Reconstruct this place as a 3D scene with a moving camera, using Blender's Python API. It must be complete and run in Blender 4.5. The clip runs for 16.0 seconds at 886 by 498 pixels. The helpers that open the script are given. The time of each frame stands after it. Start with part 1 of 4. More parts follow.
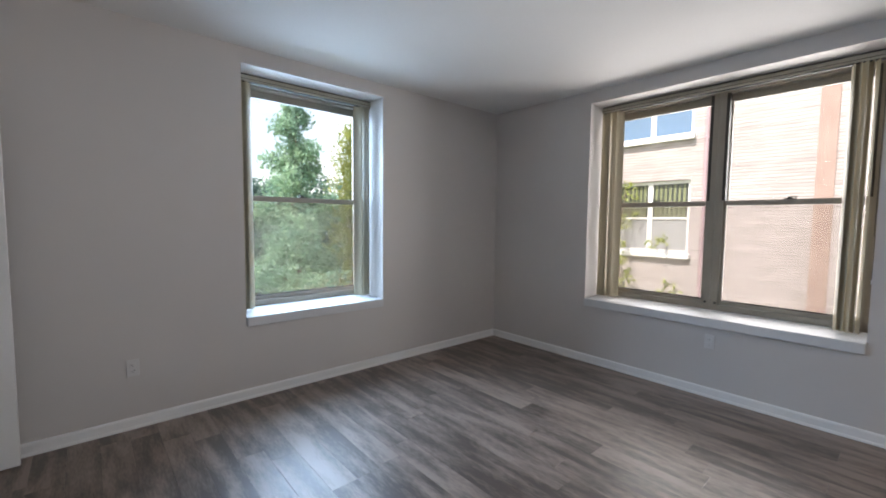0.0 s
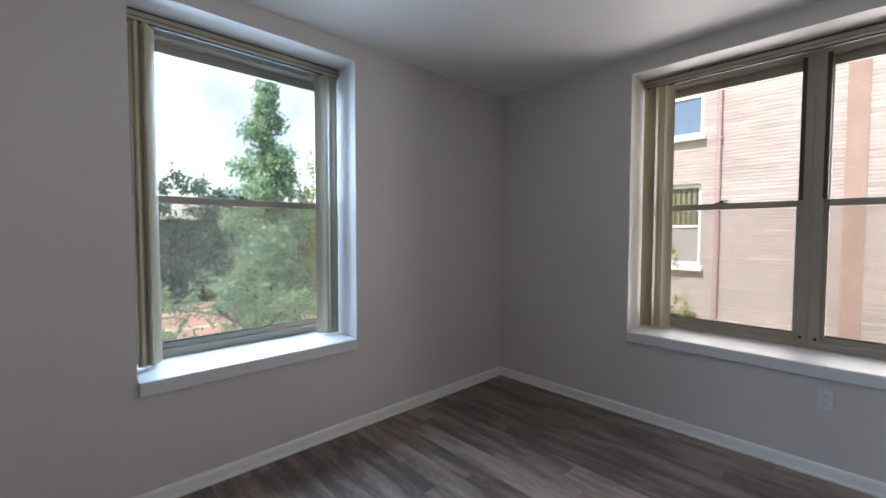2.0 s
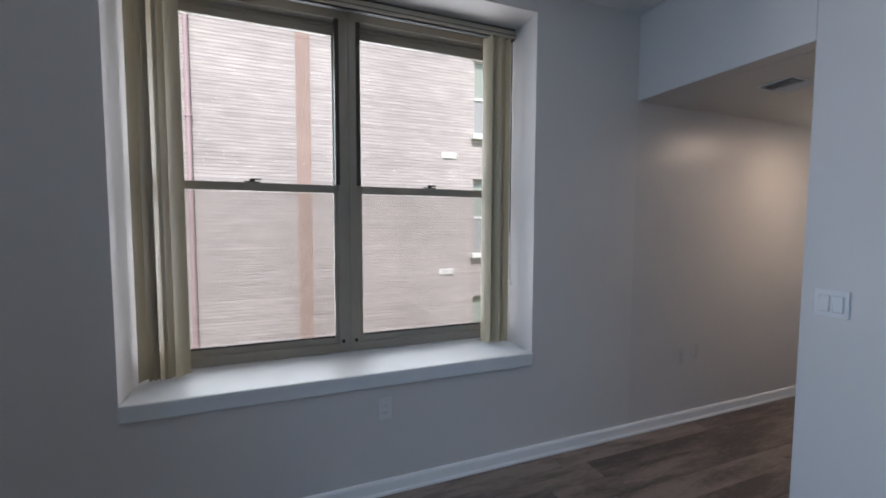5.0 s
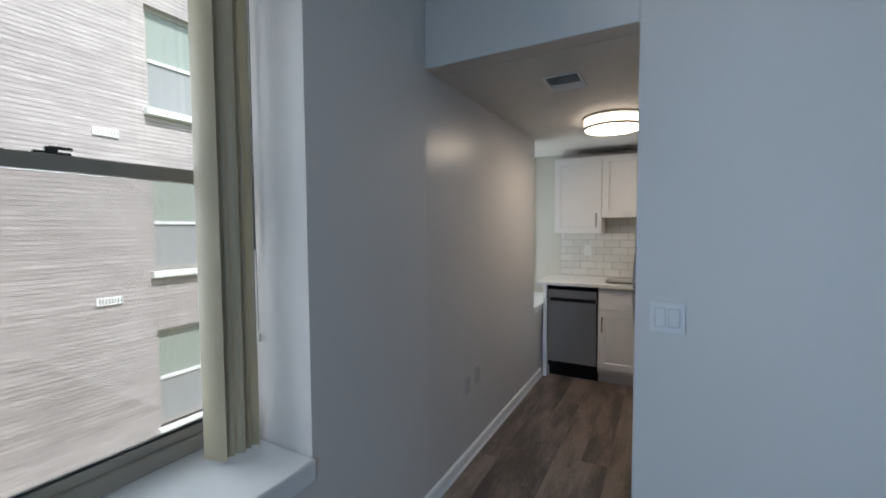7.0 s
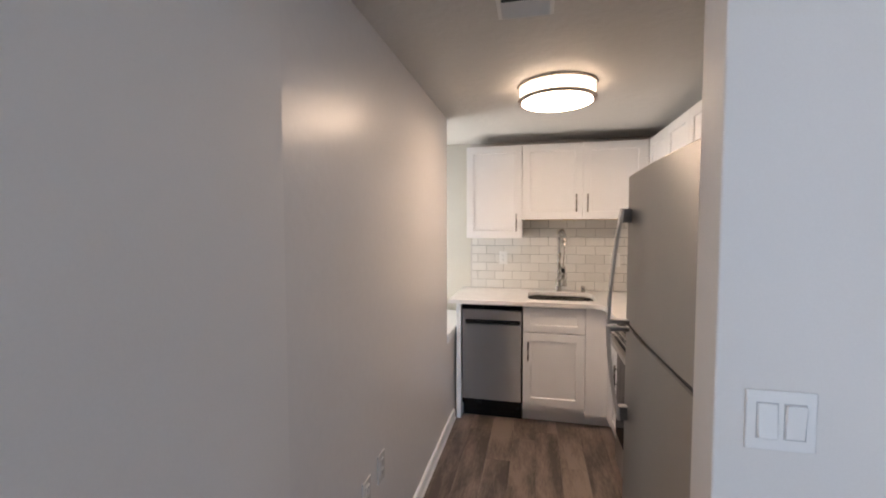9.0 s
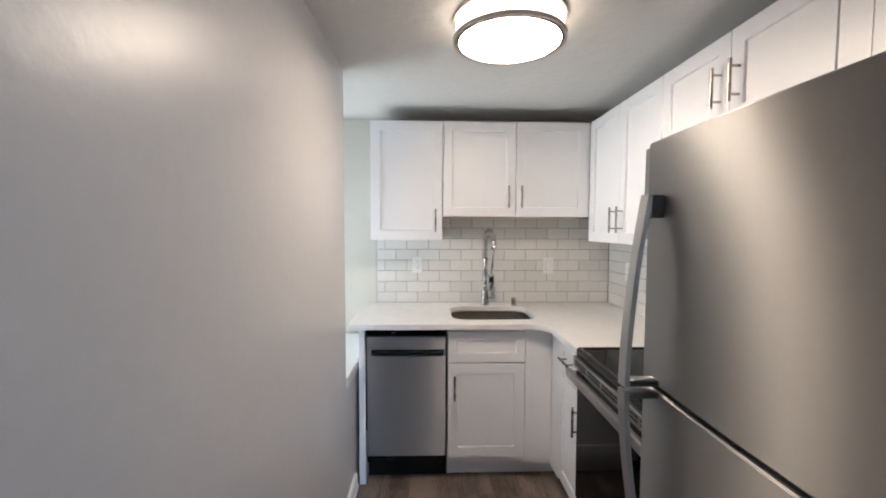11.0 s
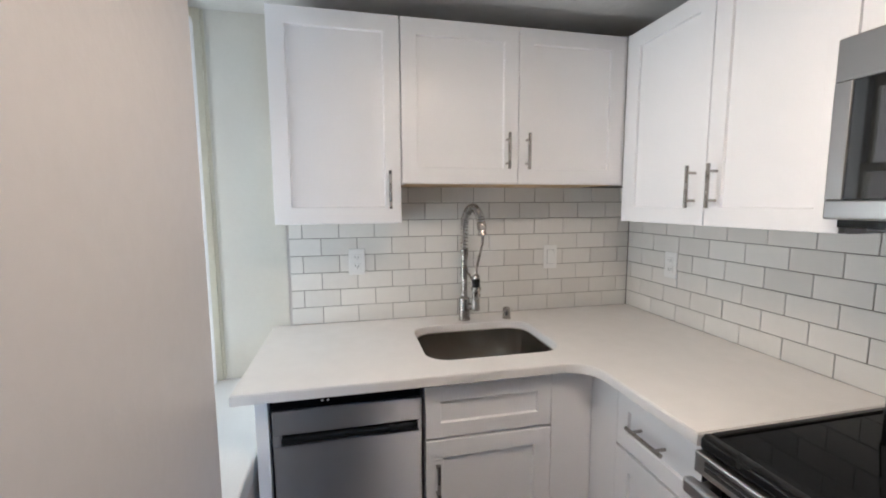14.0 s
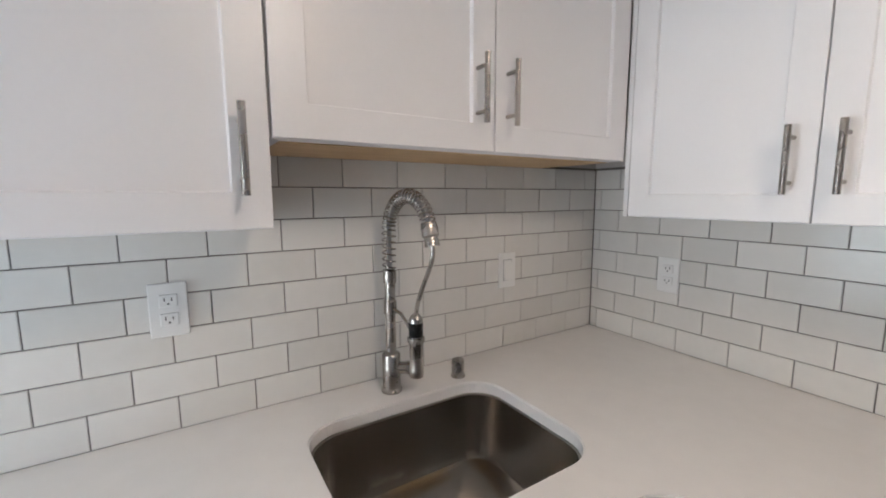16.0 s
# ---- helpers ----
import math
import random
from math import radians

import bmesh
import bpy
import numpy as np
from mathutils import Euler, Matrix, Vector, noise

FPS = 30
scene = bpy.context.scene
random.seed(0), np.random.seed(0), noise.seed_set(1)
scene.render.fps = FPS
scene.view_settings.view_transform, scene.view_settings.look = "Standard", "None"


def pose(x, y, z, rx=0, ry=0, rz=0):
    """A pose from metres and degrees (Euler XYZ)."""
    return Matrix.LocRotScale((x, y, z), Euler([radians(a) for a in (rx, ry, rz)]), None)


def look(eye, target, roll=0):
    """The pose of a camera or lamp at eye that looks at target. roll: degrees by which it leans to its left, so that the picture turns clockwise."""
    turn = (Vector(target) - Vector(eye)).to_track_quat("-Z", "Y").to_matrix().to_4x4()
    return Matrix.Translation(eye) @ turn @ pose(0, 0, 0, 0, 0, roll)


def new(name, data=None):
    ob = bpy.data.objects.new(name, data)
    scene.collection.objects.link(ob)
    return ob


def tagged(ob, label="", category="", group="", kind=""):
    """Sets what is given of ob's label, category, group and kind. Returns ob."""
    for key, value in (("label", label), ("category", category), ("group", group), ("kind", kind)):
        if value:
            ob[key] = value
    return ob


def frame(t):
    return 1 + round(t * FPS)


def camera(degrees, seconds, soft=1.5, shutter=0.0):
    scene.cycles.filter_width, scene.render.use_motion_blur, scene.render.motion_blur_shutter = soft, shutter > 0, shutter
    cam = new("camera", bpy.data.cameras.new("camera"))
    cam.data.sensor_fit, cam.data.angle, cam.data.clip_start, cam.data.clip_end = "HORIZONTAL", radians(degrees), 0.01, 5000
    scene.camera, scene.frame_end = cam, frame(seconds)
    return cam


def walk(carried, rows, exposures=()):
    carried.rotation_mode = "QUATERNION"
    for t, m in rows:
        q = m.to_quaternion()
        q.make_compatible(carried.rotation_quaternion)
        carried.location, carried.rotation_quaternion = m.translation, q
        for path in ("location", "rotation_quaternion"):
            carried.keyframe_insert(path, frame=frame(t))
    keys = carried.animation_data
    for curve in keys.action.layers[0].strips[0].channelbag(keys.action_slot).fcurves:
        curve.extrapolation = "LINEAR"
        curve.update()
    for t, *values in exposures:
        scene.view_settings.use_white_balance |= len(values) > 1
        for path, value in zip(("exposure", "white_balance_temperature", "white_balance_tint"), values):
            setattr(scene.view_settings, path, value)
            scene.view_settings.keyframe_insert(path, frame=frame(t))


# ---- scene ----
cam = camera(94.8, 16.0, soft=1.9)
PATH = [
    (0, (3.81, 3.384, 1.423), (2.497, 1.881, 1.286), 0.6),
    (0.5, (3.615, 3.174, 1.416), (2.322, 1.653, 1.297), 0.8),
    (1, (3.408, 2.981, 1.407), (2.15, 1.43, 1.3), 1.0),
    (1.5, (3.278, 2.748, 1.398), (2.012, 1.202, 1.306), 0.8),
    (2, (3.17, 2.513, 1.412), (1.795, 1.063, 1.329), 0.1),
    (2.5, (2.992, 2.355, 1.409), (1.452, 1.083, 1.321), 0.0),
    (3, (2.81, 2.218, 1.409), (1.094, 1.197, 1.301), 0.2),
    (3.5, (2.652, 2.02, 1.39), (0.741, 1.444, 1.263), 0.3),
    (4, (2.49, 1.875, 1.38), (0.496, 1.768, 1.271), 0.1),
    (4.5, (2.251, 1.834, 1.395), (0.285, 2.182, 1.28), 0.2),
    (5, (2.017, 1.888, 1.413), (0.157, 2.613, 1.286), 0.2),
    (5.2, (1.93, 1.912, 1.421), (0.128, 2.769, 1.286), 0.2),
    (7.3, (0.931, 2.372, 1.426), (0.107, 4.192, 1.324), -0.4),
    (7.5, (0.877, 2.44, 1.437), (0.13, 4.292, 1.331), -0.4),
    (8, (0.74, 2.628, 1.438), (0.152, 4.535, 1.312), -0.5),
    (8.5, (0.651, 2.879, 1.45), (0.141, 4.81, 1.338), -0.3),
    (11, (0.42, 3.888, 1.444), (0.479, 5.884, 1.339), 0.2),
    (11.5, (0.364, 4.023, 1.464), (0.59, 6.008, 1.366), 0.2),
    (12, (0.322, 4.154, 1.483), (0.665, 6.119, 1.343), 0.1),
    (12.5, (0.323, 4.315, 1.444), (0.755, 6.262, 1.296), -0.6),
    (13, (0.36, 4.512, 1.45), (0.807, 6.452, 1.262), -0.7),
    (13.5, (0.357, 4.697, 1.432), (0.793, 6.638, 1.224), -0.4),
    (14, (0.311, 4.922, 1.436), (0.74, 6.863, 1.217), -0.3),
    (14.5, (0.303, 5.113, 1.446), (0.724, 7.05, 1.179), 0.1),
    (15, (0.333, 5.352, 1.421), (0.818, 7.276, 1.169), -0.1),
    (15.5, (0.362, 5.531, 1.411), (0.972, 7.416, 1.133), -0.2),
    (16, (0.37, 5.732, 1.418), (1.423, 7.413, 1.163), -0.2),
]
walk(cam, [(t, look(e, g, r)) for t, e, g, r in PATH], [
    (0, 1.28, 7200, 17), (2.0, 1.02, 7200, 18), (2.5, 0.86, 7050, 17), (3.0, 0.60, 6700, 13), (3.5, 0.78, 6450, 11), (4.0, 1.10, 6280, 9), (4.5, 0.99, 6380, 13), (5.0, 0.70, 6400, 15), (7.5, 0.70, 6150, 7),
    (8.0, 1.12, 6950, 16), (8.5, 1.40, 7250, 19), (11.0, 1.50, 5980, 10), (11.5, 1.43, 5980, 10), (13.0, 1.40, 5960, 10), (14.5, 1.12, 5950, 11), (15.5, 0.96, 5950, 11), (16, 1.0, 5930, 12),
])

# ---- light ----
TO_SUN = Vector((0.56, -0.08, 0.80)).normalized()
sky = bpy.data.worlds.new("sky")
scene.world = sky
sky.use_nodes = True
nt = sky.node_tree
back = nt.nodes["Background"]
back.inputs[1].default_value = 0.14
air = nt.nodes.new("ShaderNodeTexSky")
air.sky_type, air.sun_disc = "NISHITA", False
air.sun_elevation = math.asin(TO_SUN.z)
air.sun_rotation = math.atan2(TO_SUN.x, TO_SUN.y)
air.altitude, air.air_density, air.dust_density = 200, 1.0, 1.6
coords = nt.nodes.new("ShaderNodeTexCoord")
puffs = nt.nodes.new("ShaderNodeTexNoise")
puffs.inputs["Scale"].default_value, puffs.inputs["Detail"].default_value = 2.2, 5
edge = nt.nodes.new("ShaderNodeMapRange")
edge.inputs[1].default_value, edge.inputs[2].default_value = 0.29, 0.58
clouds = nt.nodes.new("ShaderNodeMix")
clouds.data_type = "RGBA"
nt.links.new(coords.outputs["Generated"], puffs.inputs["Vector"])
nt.links.new(puffs.outputs["Fac"], edge.inputs[0])
nt.links.new(edge.outputs[0], clouds.inputs["Factor"])
nt.links.new(air.outputs[0], clouds.inputs[6])
clouds.inputs[7].default_value = (6.9, 7.3, 7.9, 1)
nt.links.new(clouds.outputs[2], back.inputs[0])

sun = new("sun", bpy.data.lights.new("sun", "SUN"))
sun.data.energy, sun.data.angle, sun.data.color = 4.6, radians(0.53), (1.0, 0.97, 0.93)
sun.matrix_world = look(TO_SUN * 40, (0, 0, 0))

def window_light(name, at, way, w, h, power, tone):
    lamp = new(name, bpy.data.lights.new(name, "AREA"))
    lamp.data.shape, lamp.data.size, lamp.data.size_y = "RECTANGLE", w, h
    lamp.data.energy, lamp.data.color = power, tone
    lamp.matrix_world = look(at, Vector(at) + Vector(way))
    return lamp


window_light("sky_light_west", (-1.9, 2.236, 1.55), (1, 0, -0.03), 2.6, 2.4, 80, (0.90, 0.95, 1.0))
window_light("sky_light_south", (2.265, -1.65, 2.50), (0, 0.87, -0.45), 2.4, 2.2, 190, (0.41, 0.67, 1.0))
window_light("sky_light_kitchen", (-1.15, 6.315, 0.95), (1, 0, 0.12), 1.0, 1.1, 13.5, (0.92, 0.98, 0.97))

# ---- materials ----
def link(m, a, b):
    m.node_tree.links.new(a, b)


def mat(name, col, rough=0.5, metal=0.0, col2=None, scale=3.0, fine=90.0, vary=0.5, bump=0.08, stretch=(1, 1, 1), rough_vary=0.06, random_mix=0.0, emit=None, coat=0.0, ior=1.5, contrast=(0.35, 0.65), detail=5.0):
    """A surface of two colours, mixed by broad and fine noise, with fine relief."""
    m = bpy.data.materials.new(name)
    m.use_nodes = True
    n = m.node_tree.nodes
    b = n["Principled BSDF"]
    b.inputs["Roughness"].default_value = rough
    b.inputs["Metallic"].default_value = metal
    b.inputs["IOR"].default_value = ior
    b.inputs["Coat Weight"].default_value = coat
    if emit:
        b.inputs["Emission Color"].default_value = (*emit[0], 1)
        b.inputs["Emission Strength"].default_value = emit[1]
    geo = n.new("ShaderNodeNewGeometry")
    mp = n.new("ShaderNodeMapping")
    mp.inputs["Scale"].default_value = stretch
    link(m, geo.outputs["Position"], mp.inputs["Vector"])
    vec = mp.outputs["Vector"]
    info = n.new("ShaderNodeObjectInfo")
    if random_mix:
        sh = n.new("ShaderNodeVectorMath")
        sh.operation = "MULTIPLY_ADD"
        cmb = n.new("ShaderNodeCombineXYZ")
        for i in range(3):
            link(m, info.outputs["Random"], cmb.inputs[i])
        sh.inputs[1].default_value = (37.0, 53.0, 29.0)
        link(m, cmb.outputs[0], sh.inputs[0])
        link(m, vec, sh.inputs[2])
        vec = sh.outputs[0]
    big = n.new("ShaderNodeTexNoise")
    big.inputs["Scale"].default_value, big.inputs["Detail"].default_value = scale, detail
    small = n.new("ShaderNodeTexNoise")
    small.inputs["Scale"].default_value, small.inputs["Detail"].default_value = fine, 3
    link(m, vec, big.inputs["Vector"])
    link(m, vec, small.inputs["Vector"])
    add = n.new("ShaderNodeMath")
    add.operation = "MULTIPLY_ADD"
    add.inputs[1].default_value = 0.3
    link(m, small.outputs["Fac"], add.inputs[0])
    sc = n.new("ShaderNodeMath")
    sc.operation = "MULTIPLY"
    sc.inputs[1].default_value = 0.7
    link(m, big.outputs["Fac"], sc.inputs[0])
    link(m, sc.outputs[0], add.inputs[2])
    val = add.outputs[0]
    if random_mix:
        mx = n.new("ShaderNodeMix")
        mx.inputs[0].default_value = random_mix
        link(m, val, mx.inputs[2])
        link(m, info.outputs["Random"], mx.inputs[3])
        val = mx.outputs[0]
    rg = n.new("ShaderNodeMapRange")
    rg.inputs[1].default_value, rg.inputs[2].default_value = contrast
    link(m, val, rg.inputs[0])
    if col2 is None:
        col2 = tuple(min(1, c * (1 + 0.16 * vary)) for c in col)
        col = tuple(c * (1 - 0.16 * vary) for c in col)
    mix = n.new("ShaderNodeMix")
    mix.data_type = "RGBA"
    mix.inputs[6].default_value, mix.inputs[7].default_value = (*col, 1), (*col2, 1)
    link(m, rg.outputs[0], mix.inputs[0])
    link(m, mix.outputs[2], b.inputs["Base Color"])
    rr = n.new("ShaderNodeMapRange")
    rr.inputs[3].default_value, rr.inputs[4].default_value = max(0.01, rough - rough_vary), min(1, rough + rough_vary)
    link(m, big.outputs["Fac"], rr.inputs[0])
    link(m, rr.outputs[0], b.inputs["Roughness"])
    if bump:
        bp = n.new("ShaderNodeBump")
        bp.inputs["Strength"].default_value, bp.inputs["Distance"].default_value = bump, 0.004
        link(m, small.outputs["Fac"], bp.inputs["Height"])
        link(m, bp.outputs[0], b.inputs["Normal"])
    return m


def brushed(m, amount):
    """Level brush marks that spread highlights up and down."""
    n = m.node_tree.nodes
    b, tg = n["Principled BSDF"], n.new("ShaderNodeTangent")
    tg.direction_type, tg.axis = "RADIAL", "Z"
    b.inputs["Anisotropic"].default_value, b.inputs["Anisotropic Rotation"].default_value = amount, 0.25
    link(m, tg.outputs[0], b.inputs["Tangent"])
    return m


def pane_mat(name, tint, gloss_rough, reach):
    """Clear glass: see-through, with a reflection that grows at grazing angles."""
    m = bpy.data.materials.new(name)
    m.use_nodes = True
    n = m.node_tree.nodes
    n.remove(n["Principled BSDF"])
    tr, gl, mx, fr = n.new("ShaderNodeBsdfTransparent"), n.new("ShaderNodeBsdfGlossy"), n.new("ShaderNodeMixShader"), n.new("ShaderNodeFresnel")
    tr.inputs[0].default_value = (*tint, 1)
    gl.inputs["Roughness"].default_value = gloss_rough
    fr.inputs[0].default_value = reach
    link(m, fr.outputs[0], mx.inputs[0])
    link(m, tr.outputs[0], mx.inputs[1])
    link(m, gl.outputs[0], mx.inputs[2])
    link(m, mx.outputs[0], n["Material Output"].inputs[0])
    return m


def mesh_screen_mat():
    """Fine bronze insect mesh, mostly see-through."""
    m = bpy.data.materials.new("insect_mesh")
    m.use_nodes = True
    n = m.node_tree.nodes
    n.remove(n["Principled BSDF"])
    tr, df, mx = n.new("ShaderNodeBsdfTransparent"), n.new("ShaderNodeBsdfDiffuse"), n.new("ShaderNodeMixShader")
    df.inputs[0].default_value = (0.27, 0.21, 0.165, 1)
    mx.inputs[0].default_value = 0.20
    link(m, tr.outputs[0], mx.inputs[1])
    link(m, df.outputs[0], mx.inputs[2])
    link(m, mx.outputs[0], n["Material Output"].inputs[0])
    return m


def brick_mat(name, a, b, mortar, along, w, h):
    """Raked brickwork in thin courses; along: the wall's horizontal axis, 0 for x and 1 for y."""
    m = bpy.data.materials.new(name)
    m.use_nodes = True
    n = m.node_tree.nodes
    bs = n["Principled BSDF"]
    bs.inputs["Roughness"].default_value = 0.9
    geo, sp, cb = n.new("ShaderNodeNewGeometry"), n.new("ShaderNodeSeparateXYZ"), n.new("ShaderNodeCombineXYZ")
    link(m, geo.outputs["Position"], sp.inputs[0])
    link(m, sp.outputs[along], cb.inputs[0])
    link(m, sp.outputs[2], cb.inputs[1])
    br = n.new("ShaderNodeTexBrick")
    br.inputs["Color1"].default_value, br.inputs["Color2"].default_value, br.inputs["Mortar"].default_value = (*a, 1), (*b, 1), (*mortar, 1)
    br.inputs["Scale"].default_value, br.inputs["Mortar Size"].default_value = 1.0, 0.007
    br.inputs["Brick Width"].default_value, br.inputs["Row Height"].default_value = w, h
    br.inputs["Bias"].default_value = -0.1
    link(m, cb.outputs[0], br.inputs["Vector"])
    no = n.new("ShaderNodeTexNoise")
    no.inputs["Scale"].default_value, no.inputs["Detail"].default_value = 0.6, 6
    link(m, geo.outputs["Position"], no.inputs["Vector"])
    mr = n.new("ShaderNodeMapRange")
    mr.inputs[1].default_value, mr.inputs[2].default_value = 0.3, 0.7
    mr.inputs[3].default_value, mr.inputs[4].default_value = 0.86, 1.1
    link(m, no.outputs["Fac"], mr.inputs[0])
    mx = n.new("ShaderNodeMix")
    mx.data_type, mx.blend_type = "RGBA", "MULTIPLY"
    mx.inputs[0].default_value = 1.0
    link(m, br.outputs["Color"], mx.inputs[6])
    link(m, mr.outputs[0], mx.inputs[7])
    streak, sm = n.new("ShaderNodeTexNoise"), n.new("ShaderNodeMapping")
    sm.inputs["Scale"].default_value = (0.8, 0.8, 9.0)
    streak.inputs["Scale"].default_value, streak.inputs["Detail"].default_value = 2.8, 6
    link(m, geo.outputs["Position"], sm.inputs["Vector"])
    link(m, sm.outputs["Vector"], streak.inputs["Vector"])
    sr = n.new("ShaderNodeMapRange")
    sr.inputs[1].default_value, sr.inputs[2].default_value = 0.36, 0.64
    sr.inputs[3].default_value, sr.inputs[4].default_value = 0.84, 1.10
    link(m, streak.outputs["Fac"], sr.inputs[0])
    wash = n.new("ShaderNodeMix")
    wash.data_type, wash.blend_type = "RGBA", "MULTIPLY"
    wash.inputs[0].default_value = 1.0
    link(m, mx.outputs[2], wash.inputs[6])
    link(m, sr.outputs[0], wash.inputs[7])
    link(m, wash.outputs[2], bs.inputs["Base Color"])
    bp = n.new("ShaderNodeBump")
    bp.inputs["Strength"].default_value, bp.inputs["Distance"].default_value = 0.7, 0.012
    bp.invert = True
    link(m, br.outputs["Fac"], bp.inputs["Height"])
    link(m, bp.outputs[0], bs.inputs["Normal"])
    return m


WALL = mat("wall_paint", (0.605, 0.575, 0.552), 0.55, vary=0.18, scale=0.9, fine=160, bump=0.05)
WALL_GLOSS = mat("semi_gloss_wall_paint", (0.57, 0.54, 0.52), 0.33, vary=0.2, scale=1.1, fine=30, bump=0.26, rough_vary=0.05)
PAINTED_PLATE = mat("painted_over_plate", (0.60, 0.57, 0.55), 0.16, vary=0.15, bump=0.02)
CEIL = mat("ceiling_paint", (0.76, 0.75, 0.73), 0.8, vary=0.15, scale=1.2, fine=60, bump=0.12)
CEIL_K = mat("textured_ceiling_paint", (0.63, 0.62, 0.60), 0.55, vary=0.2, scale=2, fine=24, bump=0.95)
TRIM = mat("white_trim_paint", (0.80, 0.80, 0.79), 0.38, vary=0.12, scale=4, fine=120, bump=0.04)
SILL = mat("white_sill_paint", (0.67, 0.68, 0.685), 0.42, vary=0.2, scale=6, fine=120, bump=0.05)
METAL_AND_SHADE = mat("dark_brown_metal_and_shade", (0.045, 0.04, 0.034), 0.5, vary=0.4)
FRAME = mat("beige_window_metal", (0.33, 0.30, 0.25), 0.42, metal=0.0, vary=0.25, scale=7, fine=150, bump=0.03)
LIT_REVEAL = mat("window_lit_cream_reveal_paint", (0.63, 0.61, 0.545), 0.45, vary=0.2, scale=3, fine=60, bump=0.06)
CREAM = mat("cream_casing_paint", (0.60, 0.57, 0.46), 0.5, vary=0.4, scale=5, fine=60, bump=0.1)
DARK = mat("black_gasket_rubber", (0.018, 0.018, 0.018), 0.6, vary=0.5)
VANE = mat("cream_vinyl_vane", (0.42, 0.365, 0.255), 0.45, vary=0.25, scale=8, fine=140, bump=0.05, stretch=(1, 1, 0.1))
RAIL = mat("cream_headrail", (0.46, 0.42, 0.33), 0.4, vary=0.2, scale=8)
CABINET = mat("white_cabinet_lacquer", (0.84, 0.835, 0.845), 0.34, vary=0.08, scale=5, fine=140, bump=0.015)
CAB_WOOD = mat("raw_birch_underside", (0.50, 0.33, 0.17), 0.6, col2=(0.62, 0.44, 0.25), scale=4, stretch=(1, 9, 1))
QUARTZ = mat("white_quartz", (0.78, 0.765, 0.75), 0.22, vary=0.12, scale=18, fine=420, bump=0.0)
STEEL = brushed(mat("brushed_steel", (0.33, 0.32, 0.31), 0.50, 1.0, vary=0.12, scale=2.2, fine=70, bump=0.02, stretch=(14, 14, 0.35), rough_vary=0.03), 1.0)
HANDLE_STEEL = mat("satin_handle_steel", (0.52, 0.51, 0.50), 0.46, 1.0, vary=0.12, scale=6, fine=120, bump=0.0, rough_vary=0.04)
PANEL_STEEL = mat("warm_satin_panel_steel", (0.40, 0.375, 0.35), 0.40, 1.0, vary=0.15, scale=3, fine=90, bump=0.0, stretch=(1, 1, 12), rough_vary=0.04)
STEEL_H = mat("horizontally_brushed_steel", (0.40, 0.39, 0.38), 0.29, 1.0, vary=0.10, scale=2.2, fine=70, bump=0.0, stretch=(0.4, 0.4, 14), rough_vary=0.03)
DARK_STEEL = brushed(mat("dark_brushed_steel", (0.38, 0.38, 0.39), 0.42, 1.0, vary=0.07, scale=2.2, fine=70, bump=0.0, stretch=(14, 14, 0.35), rough_vary=0.02), 1.0)
NICKEL = mat("brushed_nickel", (0.36, 0.335, 0.31), 0.27, 1.0, vary=0.25, scale=20, fine=200, bump=0.01)
SINK = mat("satin_sink_steel", (0.42, 0.395, 0.365), 0.19, 1.0, vary=0.12, scale=3, fine=120, bump=0.0, rough_vary=0.02)
MIRROR_GLASS = mat("dark_mirror_glass", (0.012, 0.013, 0.014), 0.03, vary=0.2, bump=0.0, ior=1.95, rough_vary=0.01)
RING = mat("satin_nickel_ring", (0.58, 0.53, 0.49), 0.45, 0.6, vary=0.1, bump=0.0)
BLACK_GLASS = mat("black_ceramic_glass", (0.003, 0.003, 0.0035), 0.05, vary=0.4, scale=6, bump=0.0, rough_vary=0.02, ior=1.18)
BLACK = mat("black_enamel", (0.007, 0.007, 0.007), 0.26, vary=0.4, scale=8, bump=0.0, ior=1.35)
GREY_BODY = mat("grey_appliance_paint", (0.20, 0.20, 0.20), 0.5, vary=0.2)
PLATE_GAP_SHADE = mat("painted_gap_shade", (0.40, 0.40, 0.41), 0.5, vary=0.1, bump=0.0)
PLATE = mat("white_plastic_plate", (0.66, 0.65, 0.64), 0.35, vary=0.1, bump=0.01)
PLATE_DARK = mat("dark_plastic_and_shade", (0.05, 0.05, 0.05), 0.5)
DIFFUSER = mat("lit_opal_diffuser", (0.9, 0.88, 0.84), 0.5, vary=0.05, bump=0.0, emit=((1.0, 0.80, 0.61), 16.0))
DRUM = mat("softly_lit_opal_drum", (0.9, 0.88, 0.84), 0.5, vary=0.05, bump=0.0, emit=((1.0, 0.80, 0.61), 2.2))
TILE = mat("white_glazed_tile", (0.67, 0.655, 0.625), 0.14, col2=(0.75, 0.735, 0.705), scale=3, fine=40, bump=0.02, random_mix=0.4)
GROUT = mat("dark_grey_grout", (0.15, 0.138, 0.125), 0.9, vary=0.5, scale=14, fine=260, bump=0.2)
PLANK = mat("grey_brown_vinyl_plank", (0.085, 0.064, 0.054), 0.36, col2=(0.27, 0.21, 0.175), scale=2.3, fine=20, bump=0.04, stretch=(5.5, 1.0, 1.0), random_mix=0.14, contrast=(0.39, 0.60), rough_vary=0.05, detail=2)
SUBFLOOR = mat("dark_floor_seam", (0.03, 0.025, 0.022), 0.9)
GLASS = pane_mat("window_glass", (0.97, 0.985, 0.98), 0.0, 1.45)
SCREEN = mesh_screen_mat()
